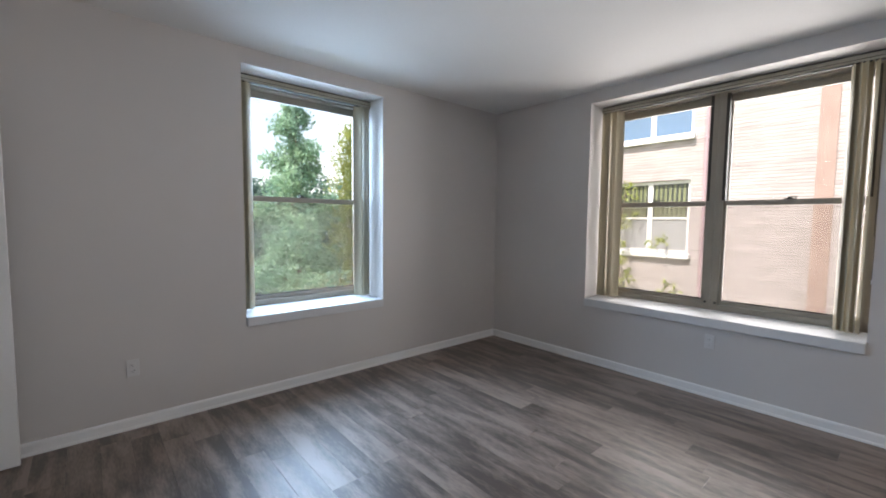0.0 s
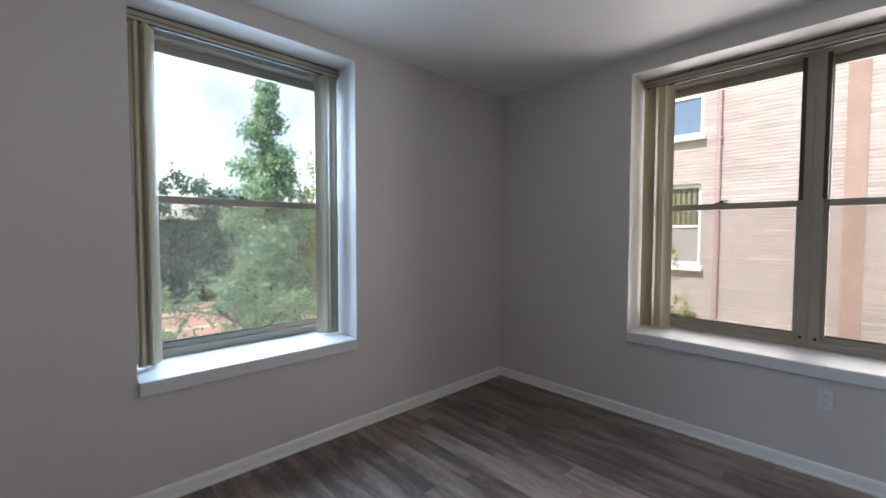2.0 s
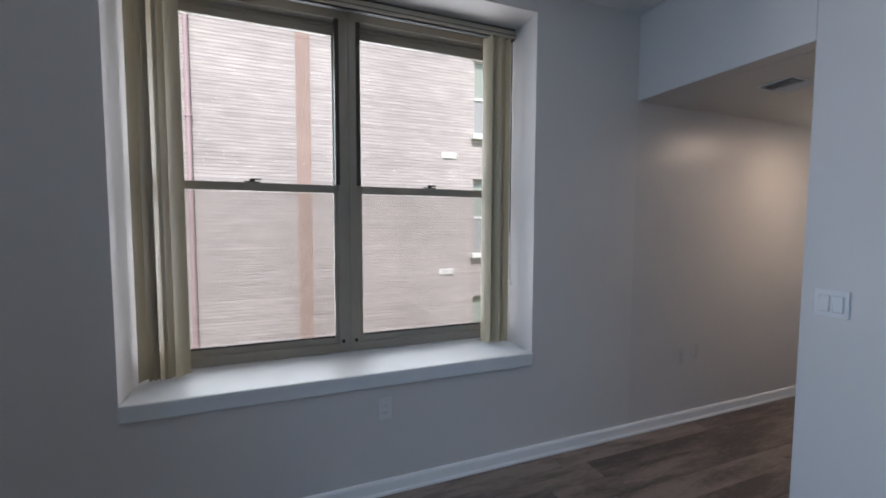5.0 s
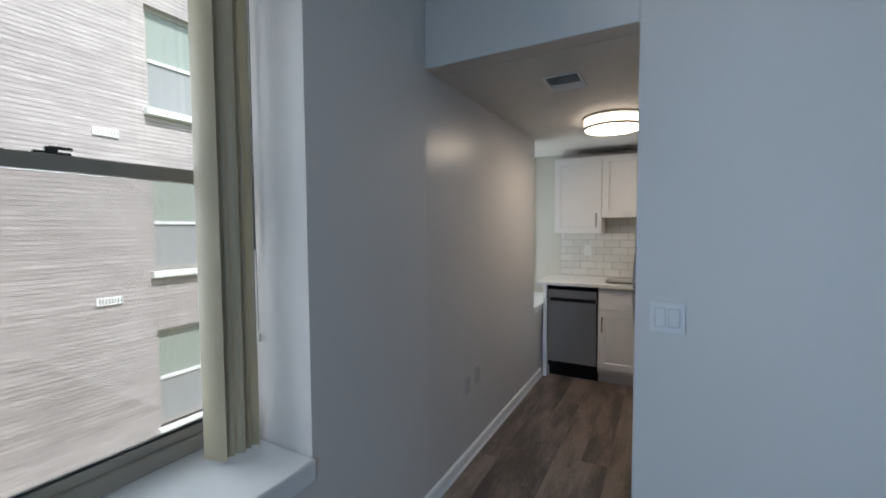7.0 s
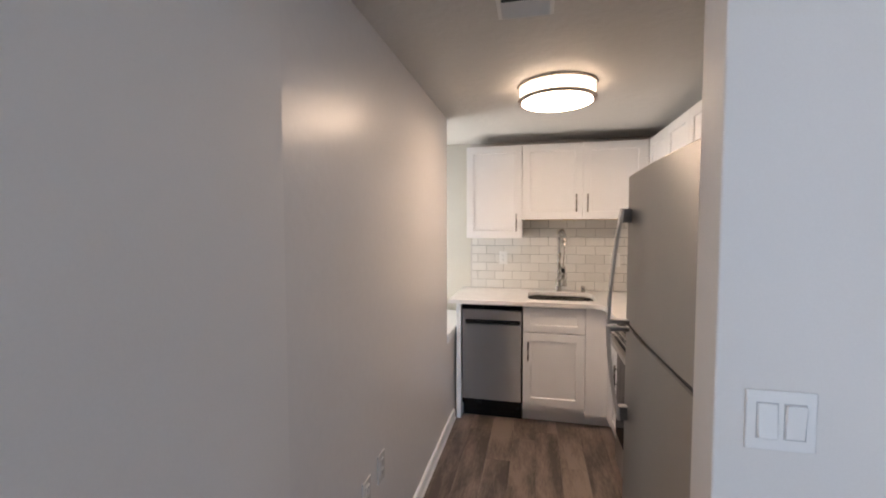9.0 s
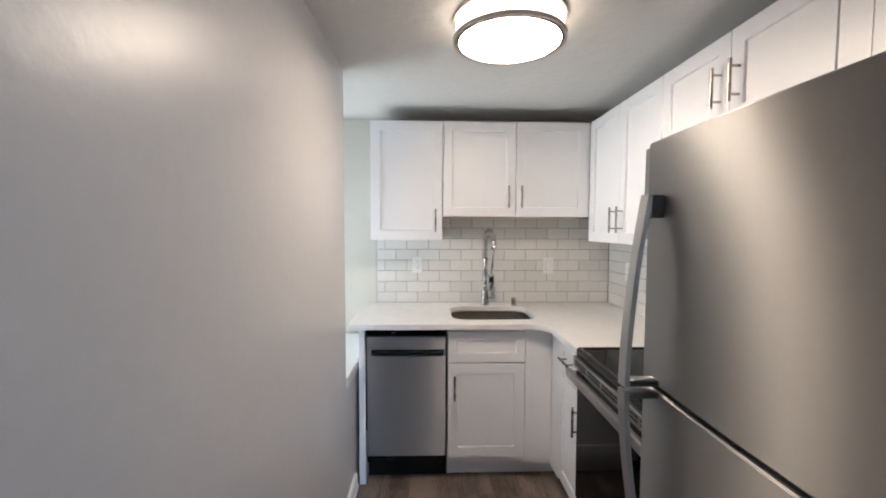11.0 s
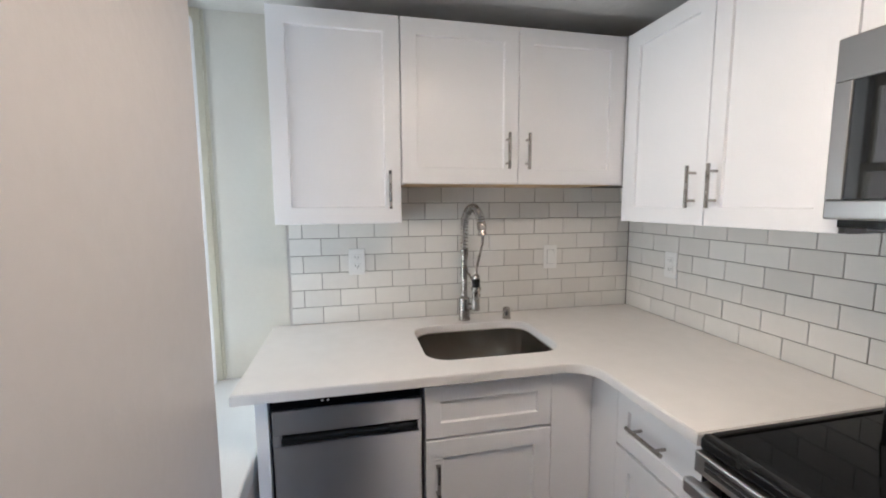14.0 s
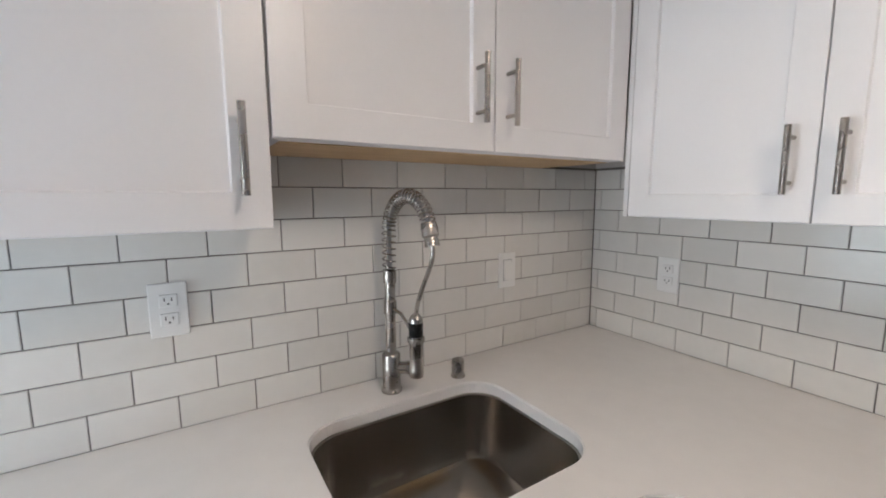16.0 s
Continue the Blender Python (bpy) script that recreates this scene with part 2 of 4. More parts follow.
BRICK = brick_mat("buff_brick", (0.36, 0.32, 0.318), (0.44, 0.395, 0.393), (0.25, 0.218, 0.216), 1, 60.0, 0.0677)
BRICK_PINK = mat("pink_brick_band", (0.255, 0.18, 0.16), 0.9, col2=(0.31, 0.225, 0.20), scale=3, fine=60, bump=0.2)
STONE = mat("pale_stone_sill", (0.62, 0.58, 0.54), 0.8, vary=0.3, scale=5)
PIPE = mat("dusty_red_pipe_paint", (0.33, 0.235, 0.26), 0.6, vary=0.3, scale=5)
FAR_GLASS = mat("far_glass_painted_sky_blue", (0.10, 0.17, 0.27), 0.05, vary=0.3, scale=0.8, bump=0.0)
FAR_PAINTED_DARK = mat("far_pane_painted_dark", (0.03, 0.035, 0.025), 0.3, vary=0.3)
FAR_STRIPE = mat("olive_far_pane_stripe", (0.15, 0.165, 0.085), 0.6, vary=0.6, scale=6)
FAR_PANE = mat("far_glass_painted_grey_green", (0.27, 0.30, 0.275), 0.25, vary=0.3, scale=0.9, bump=0.0)
FAR_FRAME = mat("beige_far_window_metal", (0.36, 0.345, 0.32), 0.5, vary=0.2, scale=5)
FAR_SCREEN = mat("grey_far_insect_screen", (0.27, 0.275, 0.285), 0.7, vary=0.2, scale=2)
WHITE_OUT = mat("white_outdoor_paint", (0.74, 0.74, 0.73), 0.5, vary=0.2, scale=5)
def leaf_mat(name, a, b, scale):
    """Leaf skin that lets some light through."""
    m = mat(name, a, 0.5, col2=b, scale=scale, fine=7, bump=0.0, contrast=(0.3, 0.7))
    n = m.node_tree.nodes
    skin, out = n["Principled BSDF"], n["Material Output"]
    thin, mx = n.new("ShaderNodeBsdfTranslucent"), n.new("ShaderNodeMixShader")
    mx.inputs[0].default_value = 0.45
    link(m, skin.inputs["Base Color"].links[0].from_socket, thin.inputs[0])
    link(m, skin.outputs[0], mx.inputs[1])
    link(m, thin.outputs[0], mx.inputs[2])
    link(m, mx.outputs[0], out.inputs[0])
    return m


LEAF = leaf_mat("sunlit_green_leaf", (0.10, 0.26, 0.22), (0.36, 0.52, 0.33), 0.9)
LEAF_BLUE = leaf_mat("blue_green_leaf", (0.09, 0.17, 0.14), (0.21, 0.31, 0.23), 0.8)
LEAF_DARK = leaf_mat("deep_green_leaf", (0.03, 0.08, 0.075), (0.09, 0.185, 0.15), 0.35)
LEAF_YELLOW = leaf_mat("yellow_green_leaf", (0.18, 0.25, 0.06), (0.36, 0.39, 0.10), 2)
BARK = mat("brown_bark", (0.09, 0.065, 0.05), 0.9, col2=(0.17, 0.13, 0.10), scale=5, fine=30, bump=0.5, stretch=(3, 3, 0.5))
GRASS = mat("dry_lawn", (0.10, 0.14, 0.05), 0.9, col2=(0.20, 0.22, 0.09), scale=0.25, fine=6, bump=0.2)
PAVING = mat("red_brick_paving", (0.30, 0.17, 0.14), 0.9, col2=(0.38, 0.25, 0.21), scale=0.3, fine=5, bump=0.1)
LINE = mat("pale_concrete_band", (0.55, 0.50, 0.46), 0.9, vary=0.3, scale=1)
CAR = mat("dark_blue_car_paint", (0.03, 0.04, 0.07), 0.2, vary=0.2, scale=2, bump=0.0, coat=0.6)
DOOR_WHITE = mat("white_door_paint", (0.78, 0.78, 0.76), 0.4, vary=0.12, scale=4)

# ---- building tools ----
ORIGIN = {}


def thing(name, at, label, category, group="", kind=""):
    ob = new(name)
    ob.location = at
    ob.empty_display_size = 0.1
    ORIGIN[ob.name] = Vector(at)
    return tagged(ob, label, category, group, kind)


def part(name, bm, material, parent=None, label="", smooth=False):
    """One mesh object from a bmesh in world metres, under a thing or a part."""
    org = ORIGIN.get(parent.name, Vector()) if parent else Vector()
    bmesh.ops.translate(bm, verts=bm.verts, vec=-org)
    bmesh.ops.recalc_face_normals(bm, faces=bm.faces)
    me = bpy.data.meshes.new(name)
    bm.to_mesh(me)
    bm.free()
    me.materials.append(material)
    if smooth:
        me.set_sharp_from_angle(angle=radians(35))
        me.polygons.foreach_set("use_smooth", [True] * len(me.polygons))
    ob = new(name, me)
    if parent:
        ob.parent = parent
        ORIGIN[ob.name] = org
    if label:
        ob["label"] = label
    return ob


def structure(name, bm, material, label, smooth=False):
    return tagged(part(name, bm, material, None, "", smooth), label, kind="structure")


def bx(bm, a, b, bevel=0.0, seg=2):
    """A box between two corners, with rounded edges."""
    lo, hi = [min(p, q) for p, q in zip(a, b)], [max(p, q) for p, q in zip(a, b)]
    made = bmesh.ops.create_cube(bm, size=1)["verts"]
    for v in made:
        v.co = Vector([lo[i] + (v.co[i] + 0.5) * (hi[i] - lo[i]) for i in range(3)])
    if bevel:
        es = list({e for v in made for e in v.link_edges})
        bmesh.ops.bevel(bm, geom=es, offset=min(bevel, 0.45 * min(h - l for l, h in zip(lo, hi))), segments=seg, affect="EDGES", profile=0.5)
    return bm


def boxes(*pairs, bevel=0.0):
    bm = bmesh.new()
    for a, b in pairs:
        bx(bm, a, b, bevel)
    return bm


def tube(bm, pts, r, seg=12, radii=None, caps=True):
    """A round bar swept along points."""
    pts = [Vector(p) for p in pts]
    rings, ref = [], None
    for i, p in enumerate(pts):
        d = (pts[min(i + 1, len(pts) - 1)] - pts[max(i - 1, 0)]).normalized()
        if ref is None:
            ref = d.orthogonal().normalized()
        ref = (ref - d * ref.dot(d)).normalized()
        up = d.cross(ref)
        rr = radii[i] if radii else r
        rings.append([bm.verts.new(p + (ref * math.cos(a) + up * math.sin(a)) * rr) for a in [2 * math.pi * k / seg for k in range(seg)]])
    for q, s in zip(rings, rings[1:]):
        for k in range(seg):
            bm.faces.new((q[k], q[(k + 1) % seg], s[(k + 1) % seg], s[k]))
    if caps:
        bm.faces.new(rings[0][::-1])
        bm.faces.new(rings[-1])
    return bm


def lathe(bm, centre, profile, seg=32, axis="z"):
    """A turned shape: profile of (radius, height) about an upright axis, or about x."""
    c = Vector(centre)
    rings = []
    for r, h in profile:
        ring = []
        for k in range(seg):
            a = 2 * math.pi * k / seg
            p = Vector((r * math.cos(a), r * math.sin(a), h)) if axis == "z" else Vector((h, r * math.cos(a), r * math.sin(a)))
            ring.append(bm.verts.new(c + p))
        rings.append(ring)
    for q, s in zip(rings, rings[1:]):
        for k in range(seg):
            bm.faces.new((q[k], q[(k + 1) % seg], s[(k + 1) % seg], s[k]))
    if profile[0][0] > 1e-6:
        bm.faces.new(rings[0][::-1])
    if profile[-1][0] > 1e-6:
        bm.faces.new(rings[-1])
    return bm


def slab(bm, outline, z0, z1, holes=()):
    """A flat slab with a given outline and holes, between two heights."""
    loops, edges = [], []
    for loop in (outline, *holes):
        vs = [bm.verts.new((x, y, z1)) for x, y in loop]
        loops.append(vs)
        edges += [bm.edges.new((vs[i], vs[(i + 1) % len(vs)])) for i in range(len(vs))]
    top = bmesh.ops.triangle_fill(bm, use_beauty=True, edges=edges)["geom"]
    faces = [f for f in top if isinstance(f, bmesh.types.BMFace)]
    ext = bmesh.ops.extrude_face_region(bm, geom=faces)["geom"]
    for v in [g for g in ext if isinstance(g, bmesh.types.BMVert)]:
        v.co.z = z0
    return bm


def rounded(x0, y0, x1, y1, r, n=8):
    pts = []
    for cx, cy, a0 in ((x1 - r, y1 - r, 0), (x0 + r, y1 - r, 90), (x0 + r, y0 + r, 180), (x1 - r, y0 + r, 270)):
        for k in range(n + 1):
            a = radians(a0 + 90 * k / n)
            pts.append((cx + r * math.cos(a), cy + r * math.sin(a)))
    return pts


def placed(bm, m):
    bmesh.ops.transform(bm, matrix=m, verts=bm.verts)
    return bm


def facing(origin, way):
    """Local x along a front's width, y out of it, z up. way: '-y' faces the room's far end, '-x' the window side, 'x', 'y' the others."""
    u = {"-y": Matrix(((1, 0, 0), (0, -1, 0), (0, 0, 1))), "-x": Matrix(((0, -1, 0), (1, 0, 0), (0, 0, 1))),
         "x": Matrix(((0, 1, 0), (1, 0, 0), (0, 0, 1))), "y": Matrix(((1, 0, 0), (0, 1, 0), (0, 0, 1)))}[way]
    return Matrix.Translation(origin) @ u.to_4x4()


def chamfered(w, h, t, c):
    """A thin flat piece, w by h by t, centred, with a chamfer round its upper face."""
    me = bpy.data.meshes.new("piece")
    x, y = w / 2, h / 2
    v = [(-x, -y, 0), (x, -y, 0), (x, y, 0), (-x, y, 0), (-x, -y, t - c), (x, -y, t - c), (x, y, t - c), (-x, y, t - c),
         (-x + c, -y + c, t), (x - c, -y + c, t), (x - c, y - c, t), (-x + c, y - c, t)]
    f = [(8, 9, 10, 11)] + [(i, (i + 1) % 4, 4 + (i + 1) % 4, 4 + i) for i in range(4)] + [(4 + i, 4 + (i + 1) % 4, 8 + (i + 1) % 4, 8 + i) for i in range(4)]
    me.from_pydata(v, [], f)
    return me


PIECES = {}


def piece(name, w, h, t, c, material, parent, m):
    key = (name, round(w, 3), round(h, 3))
    if key not in PIECES:
        PIECES[key] = chamfered(w, h, t, c)
        PIECES[key].materials.append(material)
    ob = new(name, PIECES[key])
    ob.parent = parent
    ob.matrix_basis = m
    return ob

# ---- structure ----
H, KC = 2.72, 2.19          # ceilings of the room and of the kitchen
SZ, HZ = 0.655, 2.597       # window sills and heads
A0, A1 = 1.635, 2.895       # window in the wall y = 0
B0, B1 = 1.233, 3.240       # window in the wall x = 0
Y3, X3 = 4.0, 0.935         # wall with the opening to the kitchen, and its free edge
KW0, KY, KX = 5.88, 6.752, 1.692   # kitchen window, end wall, side wall
T = 0.50                    # outer walls

wall_west = structure("wall_west", boxes(((-T, -T, 0), (0, B0, H)), ((-T, B0, 0), (0, B1, 0.60)), ((-T, B0, HZ), (0, B1, H)), ((-T, B1, 0), (0, Y3 + 0.006, H))), WALL, "warm grey painted wall with a wide double window")
wall_south = structure("wall_south", boxes(((0, -T, 0), (A0, 0, H)), ((A0, -T, 0), (A1, 0, 0.60)), ((A0, -T, HZ), (A1, 0, H)), ((A1, -T, 0), (5.15, 0, H))), WALL, "warm grey painted wall with a single window")
structure("wall_north", boxes(((X3, Y3, 0), (5.15, Y3 + 0.11, H)), ((0, Y3, KC), (X3, Y3 + 0.11, H)), bevel=0.004), WALL, "warm grey painted wall with the opening to the kitchen")
structure("wall_east", boxes(((4.98, 0, 0), (5.15, Y3, H))), WALL, "plain warm grey painted wall")
structure("wall_kitchen_west", boxes(((-T, Y3 + 0.006, 0), (0, KW0, KC)), ((-T, KW0, 0), (0, KY + 0.2, 0.69))), WALL_GLOSS, "semi-gloss warm grey kitchen wall")
structure("wall_kitchen_north", boxes(((-T, KY, 0), (KX + 0.15, KY + 0.2, KC + 0.1))), WALL_GLOSS, "painted kitchen end wall")
structure("wall_kitchen_east", boxes(((KX, Y3 + 0.11, 0), (KX + 0.15, KY, KC + 0.1))), WALL_GLOSS, "painted kitchen side wall")
structure("ceiling", boxes(((-T, -T, H), (5.15, Y3 + 0.11, H + 0.15))), CEIL, "smooth off-white ceiling")
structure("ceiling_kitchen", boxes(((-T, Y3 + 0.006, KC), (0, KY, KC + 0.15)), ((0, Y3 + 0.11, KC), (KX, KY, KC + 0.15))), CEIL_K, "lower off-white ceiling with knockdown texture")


def baseboard(name, p, q, out):
    """White baseboard with a rounded top and a shoe strip, from p to q; out: the way it faces."""
    bm = bmesh.new()
    prof = [(0, 0), (0.021, 0), (0.021, 0.012), (0.015, 0.019), (0.014, 0.066), (0.009, 0.076), (0.0, 0.079)]
    ends = []
    for c in (p, q):
        ends.append([bm.verts.new((c[0] + out[0] * d, c[1] + out[1] * d, h)) for d, h in prof])
    k = len(prof)
    for i in range(k):
        bm.faces.new((ends[0][i], ends[0][(i + 1) % k], ends[1][(i + 1) % k], ends[1][i]))
    bm.faces.new(ends[0])
    bm.faces.new(ends[1][::-1])
    return structure(name, bm, TRIM, "white painted wooden baseboard")


baseboard("baseboard_west", (0.0, 0.0), (0.0, Y3), (1, 0))
baseboard("baseboard_kitchen", (0.0, Y3), (0.0, 6.1), (1, 0))
baseboard("baseboard_south", (0.0, 0.0), (4.98, 0.0), (0, 1))
baseboard("baseboard_north", (X3, Y3), (4.98, Y3), (0, -1))


def sill(name, a, b):
    """Painted window board with a thick rounded nosing."""
    bm = bmesh.new()
    bx(bm, a, b, 0.008, 3)
    return structure(name, bm, SILL, "thick white painted window sill")


sill("sill_west", (-0.42, B0 + 0.002, 0.578), (0.022, B1 - 0.002, SZ))
sill("sill_south", (A0 + 0.002, -0.42, 0.578), (A1 - 0.002, 0.022, SZ))
sill("sill_kitchen", (-0.42, KW0 + 0.002, 0.64), (0.010, KY - 0.002, 0.70))


def ring(bm, x0, z0, x1, z1, w, y0, y1, bevel=0.003, wb=None):
    """Four bars round an opening, in local metres."""
    wb = w if wb is None else wb
    bx(bm, (x0, y0, z0), (x0 + w, y1, z1), bevel)
    bx(bm, (x1 - w, y0, z0), (x1, y1, z1), bevel)
    bx(bm, (x0 + w, y0, z0), (x1 - w, y1, z0 + wb), bevel)
    bx(bm, (x0 + w, y0, z1 - w), (x1 - w, y1, z1), bevel)
    return bm


def hung_window(name, m, w, h, zr, label):
    """Sliding sash window; local x across, y towards the room, z up from the sill; zr: height of the meeting rail."""
    org = m.translation
    win = thing(name, org, label, "window", kind="structure")
    fw = 0.052
    part("window_frame", placed(ring(bmesh.new(), 0, 0, w, h, fw, -0.10, 0.02), m), FRAME, win)
    bm = ring(bmesh.new(), fw, zr - 0.018, w - fw, h - fw, 0.022, -0.075, -0.05)
    bx(bm, (fw + 0.022, -0.075, h - fw - 0.066), (w - fw - 0.022, -0.05, h - fw - 0.0225), 0.003)
    part("upper_sash", placed(bm, m), FRAME, win)
    bm = bmesh.new()
    bx(bm, (fw, -0.028, fw), (fw + 0.024, 0.0, zr + 0.02), 0.003)
    bx(bm, (w - fw - 0.024, -0.028, fw), (w - fw, 0.0, zr + 0.02), 0.003)
    bx(bm, (fw + 0.024, -0.028, fw), (w - fw - 0.024, 0.0, fw + 0.034), 0.003)
    bx(bm, (fw + 0.024, -0.028, zr - 0.026), (w - fw - 0.024, 0.004, zr + 0.02), 0.004)
    low = part("lower_sash", placed(bm, m), FRAME, win)
    bm = bmesh.new()
    c = w / 2
    bx(bm, (c - 0.04, -0.022, zr + 0.02), (c + 0.04, 0.0, zr + 0.027), 0.002)
    bx(bm, (c - 0.014, -0.02, zr + 0.027), (c + 0.014, -0.002, zr + 0.040), 0.003)
    bx(bm, (c - 0.004, -0.016, zr + 0.034), (c + 0.046, -0.006, zr + 0.043), 0.002)
    part("latch", placed(bm, m), METAL_AND_SHADE, low, "dark metal sash latch")
    bm = bmesh.new()
    bx(bm, (fw - 0.010, -0.03, zr + 0.02), (fw + 0.014, 0.022, h - fw))
    bx(bm, (w - fw - 0.014, -0.03, zr + 0.02), (w - fw + 0.010, 0.022, h - fw))
    part("jamb_track_shade", placed(bm, m), METAL_AND_SHADE, win, "dark strips painting the shade in the sash tracks")
    bm = boxes(((fw + 0.024, -0.016, fw + 0.034), (w - fw - 0.024, -0.004, fw + 0.043)))
    part("gasket", placed(bm, m), DARK, low, "dark glazing gasket")
    for z0, z1, y in ((fw + 0.02, zr, -0.014), (zr, h - fw - 0.05, -0.062)):
        g = part("pane", placed(boxes(((fw + 0.01, y - 0.002, z0), (w - fw - 0.01, y + 0.002, z1))), m), GLASS, win, "clear glass pane")
        g.visible_shadow = False
    g = part("insect_screen", placed(boxes(((fw, -0.0865, fw), (w - fw, -0.086, zr))), m), SCREEN, win, "fine bronze insect mesh")
    g.visible_shadow = False
    return win


HW = HZ - SZ
ZR = 1.607 - SZ
WX = -0.40
hung_window("window_1", facing((WX, B0, SZ), "x"), 1.000, HW, ZR, "beige metal sash window with insect screen")
hung_window("window_2", facing((WX, 2.243, SZ), "x"), B1 - 2.243, HW, ZR, "beige metal sash window with insect screen")
hung_window("window_3", facing((A0, WX, SZ), "y"), A1 - A0, HW, ZR, "beige metal sash window with insect screen")
hung_window("window_4", facing((WX - 0.03, KW0, 0.70), "x"), KY - KW0, KC - 0.70, 0.93, "beige metal kitchen sash window")
bm = boxes(((WX - 0.07, 2.2335, SZ), (WX + 0.016, 2.2425, HZ)))
structure("trim_mullion", bm, FRAME, "beige metal mullion between two windows")
for y in (2.20, 2.275):
    bm = bmesh.new()
    lathe(bm, (WX + 0.016, y, 0.722), [(0.010, 0.0), (0.010, 0.012), (0.005, 0.014)], 12, "x")
    part("pivot_pin", bm, DARK, bpy.data.objects["window_1" if y < 2.23 else "window_2"], "black sash pin", True)


def vane(bm, m, z0, z1, turn):
    """One curved vertical vane, 89 mm wide."""
    n = 6
    pts = []
    for k in range(n + 1):
        u = -0.0445 + 0.089 * k / n
        bow = 0.006 * (1 - (u / 0.0445) ** 2)
        c, s = math.cos(turn), math.sin(turn)
        pts.append((u * c - bow * s, u * s + bow * c))
    vs = []
    for off in (0.0, 0.0012):
        vs.append([[bm.verts.new(m @ Vector((x + off, y + off * 0.4, z))) for x, y in pts] for z in (z0, z1)])
    for lay in vs:
        for k in range(n):
            bm.faces.new((lay[0][k], lay[0][k + 1], lay[1][k + 1], lay[1][k]))
    for k in (0, n):
        bm.faces.new((vs[0][0][k], vs[1][0][k], vs[1][1][k], vs[0][1][k]))
    for r in (0, 1):
        for k in range(n):
            bm.faces.new((vs[0][r][k], vs[0][r][k + 1], vs[1][r][k + 1], vs[1][r][k]))
    return bm


def vertical_blind(m, w, stacks, label):
    """Headrail with raised lips and vanes drawn to the sides; local x across, y to the room, z up."""
    bl = thing("vertical_blind", m.translation, label, "blind", "vertical blinds")
    top = HZ - 0.012
    bm = boxes(((0.004, -0.03, top - 0.045), (w - 0.004, 0.018, top)), bevel=0.003)
    part("headrail", placed(bm, m), RAIL, bl)
    bm = boxes(((0.004, 0.018, top - 0.012), (w - 0.004, 0.021, top - 0.003)), ((0.004, 0.018, top - 0.045), (w - 0.004, 0.021, top - 0.033)), bevel=0.001)
    part("rail_lip", placed(bm, m), RAIL, bl, "raised lips along the headrail")
    bm = boxes(((0.006, -0.028, top), (w - 0.006, 0.010, HZ)))
    part("gap_shade", placed(bm, m), METAL_AND_SHADE, bl, "dark strip painting the shaded gap above the headrail")
    bm = boxes(((0.006, 0.0175, top - 0.031), (w - 0.006, 0.0195, top - 0.026)))
    part("groove_shade", placed(bm, m), METAL_AND_SHADE, bl, "dark strip painting a groove's shade along the headrail")
    bm = boxes(((0.008, -0.022, top - 0.054), (w - 0.008, 0.006, top - 0.0455)))
    part("carrier_track", placed(bm, m), DARK, bl, "dark slot with the vane carriers")
    rnd = random.Random(int(w * 1000))
    for x0, step, count, turn0 in stacks:
        for i in range(count):
            bm = bmesh.new()
            vane(bm, m @ Matrix.Translation((x0 + step * (i + rnd.uniform(-0.35, 0.35)), -0.014 + rnd.uniform(-0.004, 0.004), 0)), SZ + 0.012, top - 0.05, radians(90 + turn0 + rnd.uniform(-14, 14)))
            part("vane", bm, VANE, bl, "", True)
    return bl


BX = -0.235
vertical_blind(facing((BX, B0, 0), "x"), B1 - B0, ((0.046, 0.024, 7, 28), (B1 - B0 - 0.182, 0.0225, 6, -26)), "cream vertical blind drawn open to both sides")
vertical_blind(facing((A0, BX, 0), "y"), A1 - A0, ((0.052, 0.017, 6, 30), (A1 - A0 - 0.127, 0.014, 6, -28)), "cream vertical blind drawn open to both sides")
cord = thing("blind_cord", (-0.13, B1 - 0.02, 1.2), "looped cream pull cord with a tensioner", "cord")
bm = bmesh.new()
tube(bm, [(-0.250 + dx, B1 - 0.016, z) for dx, z in ((0, 2.54), (0.002, 1.9), (0.004, 1.36), (0.007, 1.352), (0.010, 1.36), (0.010, 1.9), (0.010, 2.54))], 0.0018, 6)
part("loop", bm, PLATE_DARK, cord, "thin dark cord loop", True)
bm = boxes(((-0.248, B1 - 0.015, 1.02), (-0.238, B1 - 0.004, 1.05)), bevel=0.003)
part("tensioner", bm, PLATE, cord, "small pale plastic tensioner")
part("pull_string", tube(bmesh.new(), [(-0.243, B1 - 0.012, 1.358), (-0.244, B1 - 0.010, 1.2), (-0.243, B1 - 0.010, 1.045)], 0.0012, 6), PLATE_DARK, cord, "", True)
kv = thing("kitchen_blind", (-0.29, 6.66, 0.70), "white vertical blind vanes stacked beside the kitchen window", "blind", "vertical blinds")
for i in range(3):
    bm = bmesh.new()
    vane(bm, Matrix.Translation((-0.292 - 0.004 * i, 6.655 + 0.02 * i, 0)), 0.712, KC - 0.06, radians(22 + 4 * i))
    part("vane", bm, TRIM, kv, "", True)
bm = boxes(((-0.33, KW0 + 0.01, KC - 0.05), (-0.28, KY - 0.006, KC - 0.004)), bevel=0.003)
part("headrail", bm, RAIL, kv)

structure("trim_kitchen_window", boxes(((-0.292, KY - 0.014, 0.70), (-0.243, KY, KC)), ((-0.243, KY - 0.006, 0.70), (-0.232, KY, KC)), bevel=0.002), CREAM, "narrow cream strip beside the kitchen window")

structure("trim_kitchen_reveal", boxes(((-0.2315, KY - 0.004, 0.70), (0.034, KY, KC)), ((-0.40, KY - 0.004, 0.70), (-0.2925, KY, KC))), LIT_REVEAL, "cream reveal panel lightened for the kitchen window's light")

